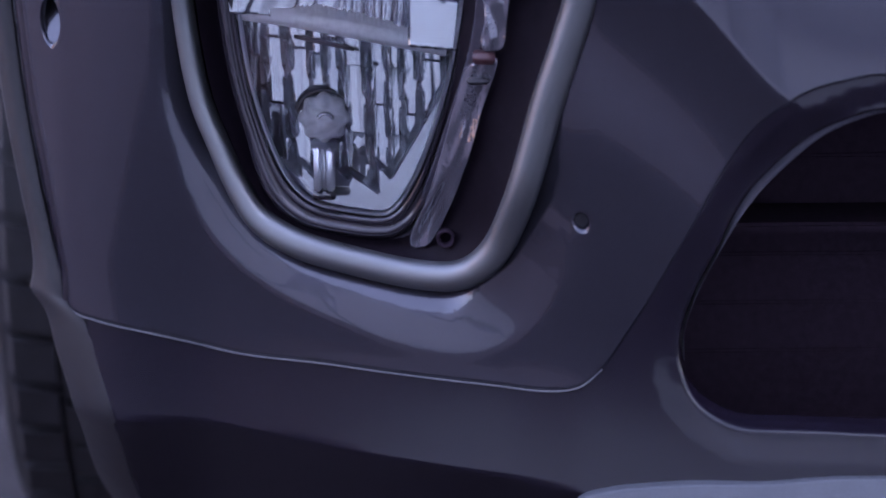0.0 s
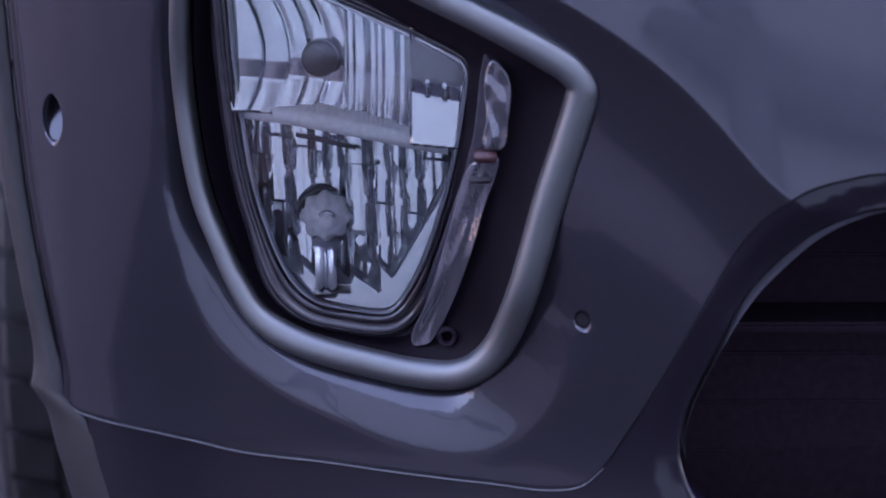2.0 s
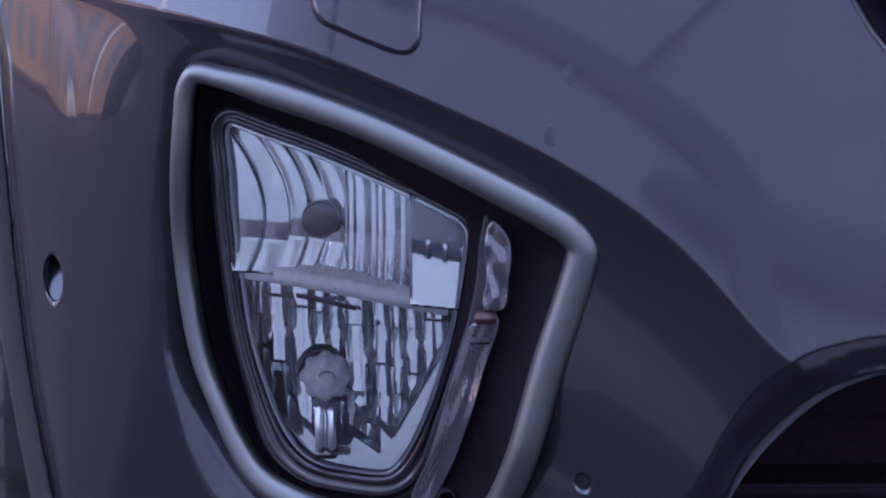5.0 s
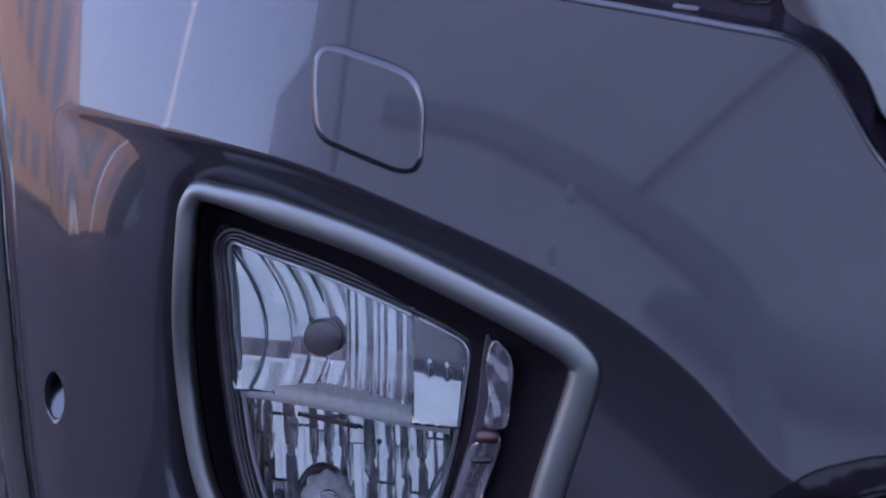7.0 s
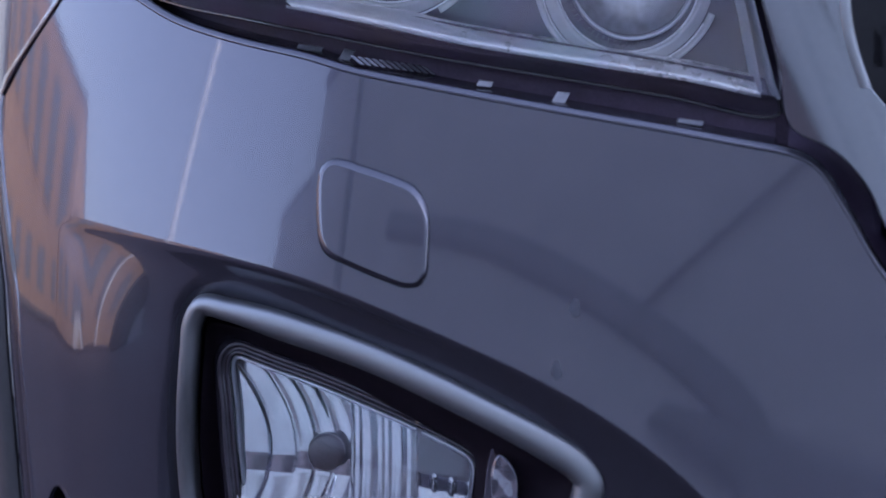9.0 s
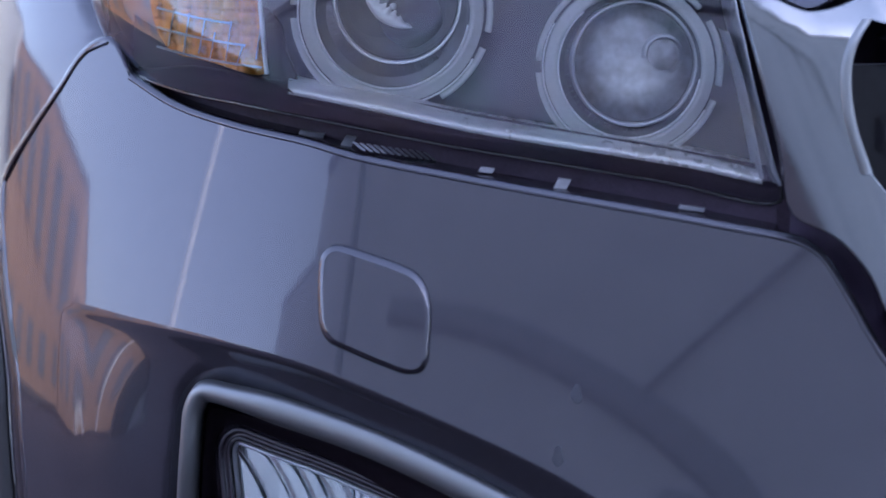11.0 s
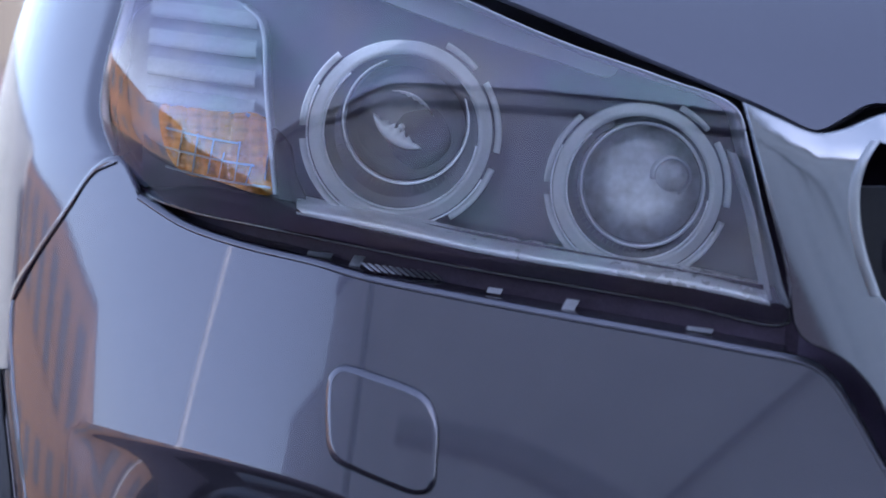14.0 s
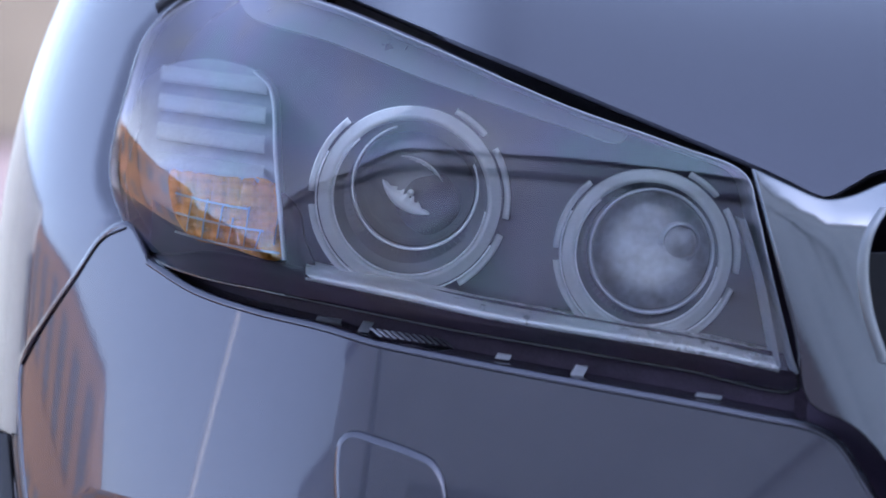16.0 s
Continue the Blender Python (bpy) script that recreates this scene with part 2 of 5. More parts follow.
def lathe(name, profile, at, mat, parent, label="", axis=(0, -1, 0), n=64, start=0.0, end=360.0):
    """Turned part: profile of (radius, along) about an axis through at."""
    q = Vector(axis).to_track_quat("Z", "Y")
    full = end - start >= 360
    bm = bmesh.new()
    rows = []
    for r, h in profile:
        row = []
        for k in range(n if full else n + 1):
            a = radians(start + (end - start) * k / n)
            row.append(bm.verts.new(Vector(at) + q @ Vector((r * math.cos(a), r * math.sin(a), h))))
        rows.append(row)
    for ra, rb in zip(rows, rows[1:]):
        for k in range(n):
            bm.faces.new((ra[k], ra[(k + 1) % len(ra)], rb[(k + 1) % len(ra)], rb[k]))
    if not full:
        bm.faces.new([r[0] for r in rows])
        bm.faces.new([r[-1] for r in rows][::-1])
    bmesh.ops.remove_doubles(bm, verts=bm.verts[:], dist=1e-6)
    bmesh.ops.recalc_face_normals(bm, faces=bm.faces[:])
    return part(name, bm, mat, parent, label)


def box(bm, lo, hi):
    m = Matrix.LocRotScale([(a + b) / 2 for a, b in zip(lo, hi)], None, [b - a for a, b in zip(lo, hi)])
    return bmesh.ops.create_cube(bm, size=1, matrix=m)


# ---- the car's body surface ----
def ease(a, b, v):
    t = min(max((v - a) / (b - a), 0.0), 1.0)
    return t * t * (3 - 2 * t)


def plan(x):
    """How far the nose sweeps back from its foremost line, seen from above; the flank is at x = -0.36."""
    s = min(max((0.42 - x) / 0.785, 0.0), 0.985)
    return 0.5 * (1 - (1 - s ** 2.4) ** (1 / 2.4))


CREASE = [(-0.2922, 0.6766), (-0.2481, 0.6771), (-0.1624, 0.6675), (-0.0885, 0.6562), (-0.0276, 0.6359), (0.0358, 0.6123), (0.0777, 0.5941), 
    (0.1230, 0.5672), (0.1579, 0.5402), (0.1860, 0.5095), (0.2143, 0.4707)]
CHIN = [(-0.2227, 0.2078), (-0.1819, 0.2107), (-0.1039, 0.2143), (-0.0288, 0.2134), (0.0810, 0.2093)] + [(0.30, 0.20), (0.60, 0.20)]


def along(line):
    """Height of a line drawn across the nose, smoothed, at a given x."""
    xs, zs = np.array([p[0] for p in line]), np.array([p[1] for p in line])
    gx = np.linspace(-0.36, 1.0, 1600)
    gz = np.interp(gx, xs, zs)
    k = np.ones(41) / 41
    for _ in range(3):
        gz = np.convolve(np.r_[[gz[0]] * 20, gz, [gz[-1]] * 20], k, "valid")
    return lambda x: float(np.interp(x, gx, gz))


crease, chin = along(CREASE), along(CHIN)


def fogface(x, z):
    return plan(x) + 0.020 + 0.02 * (0.5 - z)


def skin(x, z):
    """Upper part of the nose, leaning back."""
    h = z - 0.58
    return plan(x) + 0.25 * h + 0.0875 * (h + 0.15) * ease(-0.03, -0.30, x) + (0.35 * h * h if h > 0 else 0)


def nose(x, z):
    """The painted front skin: leans back above the crease, tucks in below it, swells again towards the chin."""
    zc = crease(x)
    h = z - zc
    if h > 0:
        y = skin(x, z)
    else:
        deep = 0.0135 * ease(-0.265, -0.10, x) * (1 - 0.5 * ease(0.1, 0.25, x))
        soft = 0.010 + 0.03 * ease(-0.05, 0.2, x)
        y = skin(x, zc) + deep * (1 - math.exp(h / soft)) - 0.03 * h * ease(0, 0.06, -h)
        fade = ease(-0.255, -0.15, x)
        hh = max(h, -0.11)
        y = fade * y + (1 - fade) * (skin(x, zc) + 0.03 * h + 0.37 * (hh + hh * hh / 0.22))
        y += 0.0034 * ease(-0.262, -0.238, x) * (1 - fade) * (1 - math.exp(h / 0.006))
        y += 0.008 * (ease(-0.15, -0.05, h) - 1) * ease(0.04, 0.10, x) * ease(0.25, 0.19, x)
    g = 0.32 - z
    if g > 0:
        low = max(0.32 - chin(x), 0.02)
        y -= (0.5 + 1.1 * ease(-0.22, 0.05, x)) * min(g, low) ** 2
        if z < chin(x):
            y += 0.9 * (chin(x) - z)
    return y


LAMPLOW = [(-0.2314, 0.8532), (-0.2110, 0.8328), (-0.1766, 0.8233), (-0.1322, 0.8177), (-0.0900, 0.8113), (-0.0020, 0.7967), (0.0696, 0.7863), 
    (0.1403, 0.7755), (0.2106, 0.7643), (0.2696, 0.7534)]
lamplow = along(LAMPLOW)


def lampface(x, z):
    """The headlamp's clear cover, which leans back more and more."""
    h = z - lamplow(x)
    side = ease(-0.04, -0.2, x)
    back = (0.22 - 0.03 * side) * h + 1.1 * (1 - side) * h * h + 4.6 * side * max(h - 0.035, 0.0) ** 2 if h > 0 else 0.22 * h
    tuck = min(max(0.026 + 0.010 * side - h, 0.0), 0.04)
    return 0.94 * plan(x) + 0.077 + 3.2 * max(0.0, -0.10 - x) ** 2 + back + 9.0 * tuck * tuck


def hoodface(x, z):
    """The bonnet, rising from its front lip."""
    h = z - (0.832 + 0.25 * math.log(1 + math.exp(-(x - 0.2) / 0.05)) * 0.05 + 0.05 * (x - 0.2) ** 2)
    return 0.085 + 0.35 * plan(x) + 0.15 * ease(0.04, -0.10, x) + (-0.27 * math.log(max(1 - h / 0.30, 0.01)) if h > 0 else 0.9 * h)


def grilleface(x, z):
    d = x - (0.196 + 0.42 * (0.87 - z))
    top = float(np.interp(x, (0.18, 0.225, 0.264, 0.40, 0.585), (0.884, 0.868, 0.873, 0.858, 0.862)))
    return 0.028 + 0.13 * (z - 0.75) + 0.45 * 0.003 * math.log(1 + math.exp(min((z - top) / 0.003, 60.0))) + 0.6 * plan(x) + 5.0 * (min(d, 0.08) - 0.02) ** 2


car = empty("car", None, (0, 0, 0))
tagged(car, "dark blue-grey metallic sport utility car parked on asphalt", "car")

# front bumper skin
TOP = [(-0.2146, 0.8299), (-0.1802, 0.8151), (-0.1396, 0.8061), (-0.0898, 0.7978), (-0.0601, 0.7906), (-0.0019, 0.7801), (0.0694, 0.7671), 
    (0.1395, 0.7564), (0.1848, 0.7488), (0.2090, 0.7448)]
TOP = [(x, z - 0.003 * ease(0.06, -0.04, x) * ease(-0.21, -0.16, x)) for x, z in TOP]
RIGHT = [(0.2225, 0.7410), (0.2334, 0.7336), (0.2495, 0.7091), (0.2723, 0.6706)] + [(0.34, 0.60), (0.43, 0.55), (0.52, 0.535), (MID, 0.535)]
INTAKE_OUT = [(MID, 0.48), (0.50, 0.48), (0.40, 0.478)] + [(0.2752, 0.4963), (0.2519, 0.4928), (0.2244, 0.4841), (0.2012, 0.4662), (0.1818, 0.4376), (0.1653, 0.4058), (0.1485, 0.3719), 
    (0.1314, 0.3378), (0.1174, 0.3133)]
LOWSEAM = [(0.1050, 0.2930), (0.0907, 0.2796), (0.0672, 0.2733), (0.0271, 0.2726), (-0.0285, 0.2723), (-0.0719, 0.2717), (-0.1462, 0.2676), 
    (-0.2090, 0.2768), (-0.2374, 0.2802), (-0.2490, 0.2821), (-0.2535, 0.2863)]
LEFT = [(-0.2513, 0.3062), (-0.2623, 0.3663), (-0.2718, 0.4189), (-0.2790, 0.4798), (-0.2841, 0.5369), (-0.2884, 0.5855), 
    (-0.2911, 0.6223)]
UPLEFT = [(-0.3006, 0.6759), (-0.3055, 0.7045), (-0.3082, 0.7528), (-0.2911, 0.7822), (-0.2662, 0.8178), (-0.2478, 0.8438), 
    (-0.2306, 0.8526), (-0.2142, 0.8295)]
BEZEL = [(-0.1656, 0.6045), (-0.1688, 0.5441), (-0.1639, 0.4839), (-0.1558, 0.4425), (-0.1455, 0.4170), (-0.1340, 0.3916), 
    (-0.1191, 0.3694), (-0.0947, 0.3556), (-0.0499, 0.3462), (-0.0058, 0.3413), (0.0143, 0.3438), (0.0295, 0.3571), (0.0450, 0.3904), 
    (0.0652, 0.4625), (0.0768, 0.4999), (0.0844, 0.5277), (0.0851, 0.5372), (0.0790, 0.5471), (0.0659, 0.5564), (0.0093, 0.5842), 
    (-0.0478, 0.6082), (-0.1059, 0.6246), (-0.1393, 0.6311), (-0.1563, 0.6322), (-0.1629, 0.6234)]
bezel_line = curve_through(BEZEL, 8)
WASHER = [(-0.0768, 0.6912), (-0.0770, 0.7156), (-0.0752, 0.7244), (-0.0694, 0.7285), (-0.0526, 0.7251), (-0.0309, 0.7188), 
    (-0.0208, 0.7143), (-0.0154, 0.7073), (-0.0129, 0.6960), (-0.0136, 0.6770), (-0.0147, 0.6650), (-0.0175, 0.6607), 
    (-0.0243, 0.6597), (-0.0379, 0.6635), (-0.0596, 0.6710), (-0.0713, 0.6759), (-0.0753, 0.6815)]
washer_line = curve_through(WASHER, 6)
SENSOR = (0.0923, 0.3873)
SLOT = (-0.2601, 0.4805)
sensor_line = [(SENSOR[0] + 0.0068 * math.cos(a), SENSOR[1] + 0.0078 * math.sin(a)) for a in np.linspace(0, 2 * math.pi, 28, endpoint=False)]
slot_line = [(SLOT[0] + 0.0093 * math.cos(a), SLOT[1] + 0.0185 * math.sin(a)) for a in np.linspace(0, 2 * math.pi, 32, endpoint=False)]


bezel_fine = curve_through(BEZEL, 40)
bezel_pts = np.array(bezel_fine)
bezel_mid = bezel_pts.mean(0)
ledge_w = np.interp(np.degrees(np.arctan2(bezel_pts[:, 1] - bezel_mid[1], bezel_pts[:, 0] - bezel_mid[0])) % 360,
                    (0, 90, 140, 180, 225, 270, 300, 318, 333, 346, 360), (0.012, 0.012, 0.015, 0.020, 0.036, 0.047, 0.053, 0.047, 0.024, 0.013, 0.012))
ledge_s = np.interp(np.degrees(np.arctan2(bezel_pts[:, 1] - bezel_mid[1], bezel_pts[:, 0] - bezel_mid[0])) % 360,
                    (0, 90, 140, 180, 215, 240, 281, 288, 294, 300, 315, 340, 360), (0.50, 0.58, 0.85, 1.0, 0.75, 0.50, 0.46, 0.38, 0.30, 0.22, 0.18, 0.26, 0.50))
ledge_line = [tuple(np.array(p) + (np.array(q) - np.array(p)) * w) for p, q, w in zip(bezel_fine, offset_ring(bezel_fine, 1.0), ledge_w)][::5]


def bumper_face(x, z):
    """The nose with the scooped ledge round the fog lamp."""
    y = nose(x, z)
    d2 = ((bezel_pts - (x, z)) ** 2).sum(1)
    k = int(d2.argmin())
    d, w = math.sqrt(d2[k]), ledge_w[k]
    if d > w + 0.014:
        return y
    inner = 0.60 * w * ease(0.018, 0.03, w) * ease(0.045, 0.0, x)
    return y + 0.0018 * (ledge_s[k] * math.log(1 + math.exp((w - d) / 0.0018)) + 0.42 * math.log(1 + math.exp((inner - d) / 0.0018)))


outline = curve_through(TOP + RIGHT, 6, False)[:-1] + curve_through(INTAKE_OUT + LOWSEAM, 6, False)[:-1] + curve_through(LEFT, 4, False) + curve_through(UPLEFT, 4, False)
panel("front_bumper", outline, bumper_face, PAINT, car, "dark metallic front bumper skin with a sharp crease",
      holes=[offset_ring(bezel_line, -0.003), offset_ring(washer_line, 0.0012), sensor_line, slot_line], lines=[ledge_line], step=0.004, roll=0.0032, fold=crease, both=True)
panel("washer_cover", washer_line, bumper_face, PAINT, car, "painted headlamp washer flap", step=0.006, rim=0.010, roll=0.0046, lift=0.0042)
panel("sensor", [(SENSOR[0] + (p[0] - SENSOR[0]) * 0.9, p[1]) for p in sensor_line], lambda x, z: bumper_face(*SENSOR) + 0.006, BLACK, car, "black parking sensor plug", rim=0.004, roll=0.001)
panel("side_sensor", offset_ring(slot_line, 0.0015), lambda x, z: bumper_face(*SLOT) - 0.6 * (x - SLOT[0]) + 0.003 + 0.55 * (z - SLOT[1] + 0.0185), PAINT, car, "painted side parking sensor in its recess", rim=0.006, roll=0.001)

# lower valance, which runs up round the cooling intake
OPENING = [(MID, 0.2475)] + [(0.2815, 0.2573), (0.2223, 0.2593), (0.1843, 0.2602), (0.1617, 0.2735), (0.1517, 0.2987), (0.1516, 0.3175), (0.1579, 0.3411), 
    (0.1732, 0.3770), (0.1857, 0.4040), (0.1989, 0.4243), (0.2284, 0.4556), (0.2519, 0.4684), (0.2752, 0.4742)] + [(0.42, 0.4565), (0.50, 0.459), (MID, 0.459)]
VAL_LOW = [(-0.2408, 0.2748), (-0.2350, 0.2483), (-0.2223, 0.2057), (-0.2128, 0.1329), (-0.1961, 0.0809), (-0.1132, 0.0795), (0.0462, 0.1348), 
    (0.0855, 0.1911), (0.1029, 0.2097), (0.1351, 0.2174), (0.1876, 0.2261), (0.2816, 0.2324)] + [(0.42, 0.2215), (MID, 0.222)]
opening_line = curve_through(OPENING, 6, False)
opening_far = near(opening_line)
groove = [(MID, 0.476), (0.50, 0.476), (0.40, 0.474)] + [(p[0] + 0.0014, p[1] - 0.0014) for p in INTAKE_OUT[3:]] + [(p[0], p[1] - 0.0022) for p in LOWSEAM]


def valance_face(x, z):
    d = opening_far(x, z)
    y = nose(x, z) + 0.0015
    edge = 0.016
    return y + 0.42 * (edge - d) if d < edge else y


val_outline = curve_through(VAL_LOW, 4, False) + opening_line + curve_through(groove, 6, False)
valance = panel("lower_valance", val_outline, valance_face, GREYPLASTIC, car, "dark grey lower bumper valance framing the intake", step=0.005, rim=0.03, roll=0.003, both=True)
top_seam = curve_through(LOWSEAM, 6, False)
# thin bead in a paler grey, painting the highlight along the seam
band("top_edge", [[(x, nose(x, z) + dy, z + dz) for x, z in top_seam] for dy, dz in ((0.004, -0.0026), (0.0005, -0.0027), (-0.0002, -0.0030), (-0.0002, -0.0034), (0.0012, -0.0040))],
     material("edge_highlight_grey", (0.17, 0.165, 0.18), 0.35, 0.0, 0.0, 200, 0.3), valance, "pale strip standing in for the highlight on the valance edge", closed=False)
SKID = [(0.0815, 0.1910), (0.0917, 0.2078), (0.1096, 0.2144), (0.1345, 0.2195), (0.1869, 0.2278), (0.2804, 0.2343)] + [(0.42, 0.219), (MID, 0.219), (MID, 0.16), (0.3, 0.16), (0.12, 0.19)]
panel("skid_plate", curve_through(SKID, 4), lambda x, z: nose(x, 0.24) - 0.008 - 0.6 * (0.23 - z), material("silver_painted_plastic", (0.11, 0.115, 0.135), 0.45, 0.3, 0.0, 60, 0.1), car, "satin silver skid plate under the intake", rim=0.01, roll=0.002, both=True)

# cooling intake behind the opening
bm = bmesh.new()
box(bm, (0.12, 0.16, 0.19), (2 * MID - 0.12, 0.17, 0.50))
intake = part("intake_grille", bm, DEEPBLACK, car, "black plastic intake grille", smooth=False)
BAR = (0.1909, 0.3628)
for k in range(-3, 4):
    bm = bmesh.new()
    zc = BAR[1] + 0.034 * k
    box(bm, (0.12, 0.157 - 0.05 * (k == 0), zc - 0.003), (2 * MID - 0.12, 0.16, zc + 0.004))
    bmesh.ops.bevel(bm, geom=bm.edges[:], offset=0.002, segments=2, affect="EDGES")
    part("slat", bm, DEEPBLACK, intake, smooth=False)
bm = bmesh.new()
box(bm, (0.10, 0.06, 0.475), (2 * MID - 0.12, 0.16, 0.50))
box(bm, (0.12, 0.10, 0.19), (0.13, 0.16, 0.50))
box(bm, (0.10, 0.06, 0.19), (2 * MID - 0.12, 0.16, 0.215))
part("duct", bm, DEEPBLACK, intake, smooth=False)

# the lip's colour is lighter than its frame to hold the highlight
lip_path = curve_through(OPENING[5:15], 8, False)
lip_in = [(x + 0.006, z - 0.0037) for x, z in lip_path]
lip_rows = ((-0.0045, 0.060), (-0.0040, 0.0262), (-0.0030, 0.0254), (0.0022, 0.0228), (0.0042, 0.0238), (0.0050, 0.060))
band("inner_lip", [[(x + 0.85 * k * (0.05 + 0.95 * ease(0.36, 0.43, z)), nose(x, z) + dy, z - 0.53 * k * (0.05 + 0.95 * ease(0.36, 0.43, z))) for x, z in lip_in] for k, dy in lip_rows],
     material("lip_highlight_grey", (0.15, 0.145, 0.18), 0.28, 0.0, 0.0, 220, 0.1), intake, "rounded inner lip of the intake frame, paled for its highlight", closed=False)

# fog lamp
fog = empty("fog_lamp", car)
fog["label"] = "twin chamber fog lamp with clear bulbs"
def bezel_shift(nx):
    """Sideways set of the ring: inwards on its outer side, outwards towards the grille."""
    return 0.002 - 0.0012 * max(0.0, -nx) ** 3 + 0.0055 * max(0.0, nx) ** 3


bezel_mid_line = [(p[0] + (q[0] - p[0]) * bezel_shift(q[0] - p[0]), p[1] + (q[1] - p[1]) * bezel_shift(q[0] - p[0])) for p, q in zip(bezel_line, offset_ring(bezel_line, 1.0))]
sweep("bezel", bezel_mid_line, lambda x, z: fogface(x, z) + 0.005, [(0.0072, -0.040), (0.0082, -0.012), (0.0086, -0.003), (0.0078, 0.0028), (0.0052, 0.0057), (-0.0005, 0.0067), (-0.0056, 0.0056), (-0.0088, 0.0026), (-0.0103, -0.003), (-0.0110, -0.012)],
      SATIN, fog, "satin silver bezel ring", wide=lambda x, z: 1 + 0.1 * ease(0.02, 0.08, x) - 0.28 * ease(-0.10, -0.15, x))
LENS = [(-0.1385, 0.5967), (-0.1368, 0.5649), (-0.1343, 0.5310), (-0.1300, 0.4934), (-0.1248, 0.4595), (-0.1169, 0.4296), 
    (-0.1058, 0.4019), (-0.0954, 0.3857), (-0.0822, 0.3764), (-0.0615, 0.3732), (-0.0354, 0.3732), (-0.0279, 0.3773), 
    (-0.0195, 0.3886), (-0.0080, 0.4131), (0.0078, 0.4632), (0.0160, 0.5055), (0.0195, 0.5300), (0.0198, 0.5386), (0.0159, 0.5457), 
    (0.0058, 0.5515), (-0.0268, 0.5658), (-0.0780, 0.5846), (-0.1114, 0.5942), (-0.1264, 0.5986), (-0.1347, 0.6004)]
lens_line = curve_through(LENS, 8)
CENTRE = (sum(p[0] for p in lens_line) / len(lens_line), sum(p[1] for p in lens_line) / len(lens_line))
lens_ring = around(lens_line, CENTRE)
inner_ring = around(offset_ring(bezel_mid_line, -0.0104), CENTRE)
band("housing", [[(x, fogface(x, z) + 0.010, z) for x, z in inner_ring],
                 [(0.8 * x + 0.2 * a, fogface(x, z) + 0.022, 0.8 * z + 0.2 * b) for (x, z), (a, b) in zip(inner_ring, lens_ring)],
                 [(0.3 * x + 0.7 * a, fogface(x, z) + 0.030, 0.3 * z + 0.7 * b) for (x, z), (a, b) in zip(inner_ring, lens_ring)],
                 [(a, fogface(a, b) + 0.040, b) for a, b in lens_ring]], material("lamp_well_black", (0.010, 0.0065, 0.011), 0.6, 0.0, 0.0, 150, 0.3, spec=0.10), fog, "black plastic lamp housing")
SMOKED = material("smoked_clear_plastic", (0.20, 0.195, 0.23), 0.06, 0.7, 0.6, 60, 0.3, spread=0.03)
sweep("gasket", lens_line, lambda x, z: fogface(x, z) + 0.028, [(0.0006, -0.008), (0.0008, 0.003), (0.0022, 0.0048), (0.0036, 0.0030), (0.0052, 0.0005), (0.0062, 0.0034), (0.0078, 0.0044), (0.0094, 0.0026), (0.0108, -0.002), (0.0122, -0.004), (0.0130, -0.012)],
      material("lens_rim_plastic", (0.040, 0.034, 0.045), 0.14, 0.3, 0.6, 120, 0.3, spread=0.04), fog, "glossy dark ribbed lens surround", wide=lambda x, z: 1 + 0.45 * ease(0.43, 0.385, z))
sweep("lens_edge", lens_line, lambda x, z: fogface(x, z) + 0.0275, [(0.0002, -0.003), (-0.0002, 0.0010), (-0.0012, 0.0016), (-0.0024, 0.0012), (-0.0030, -0.003)], PALE, fog, "pale inner edge of the lens")
glass = panel("lens", lens_line, lambda x, z: fogface(x, z) + 0.026 - 0.6 * 0.02 * (1 - min(((x - CENTRE[0]) / 0.09) ** 2 + ((z - CENTRE[1]) / 0.12) ** 2, 1)), COVER, fog, "clear lens", rim=0.0)
glass.visible_shadow = False

DIV = [(-0.1322, 0.5012), (-0.1017, 0.5006), (-0.0494, 0.4950), (0.0093, 0.4868)]
div_at = along(DIV)
CAP = (-0.0766, 0.5392)
GLOBE = (-0.0740, 0.4335)


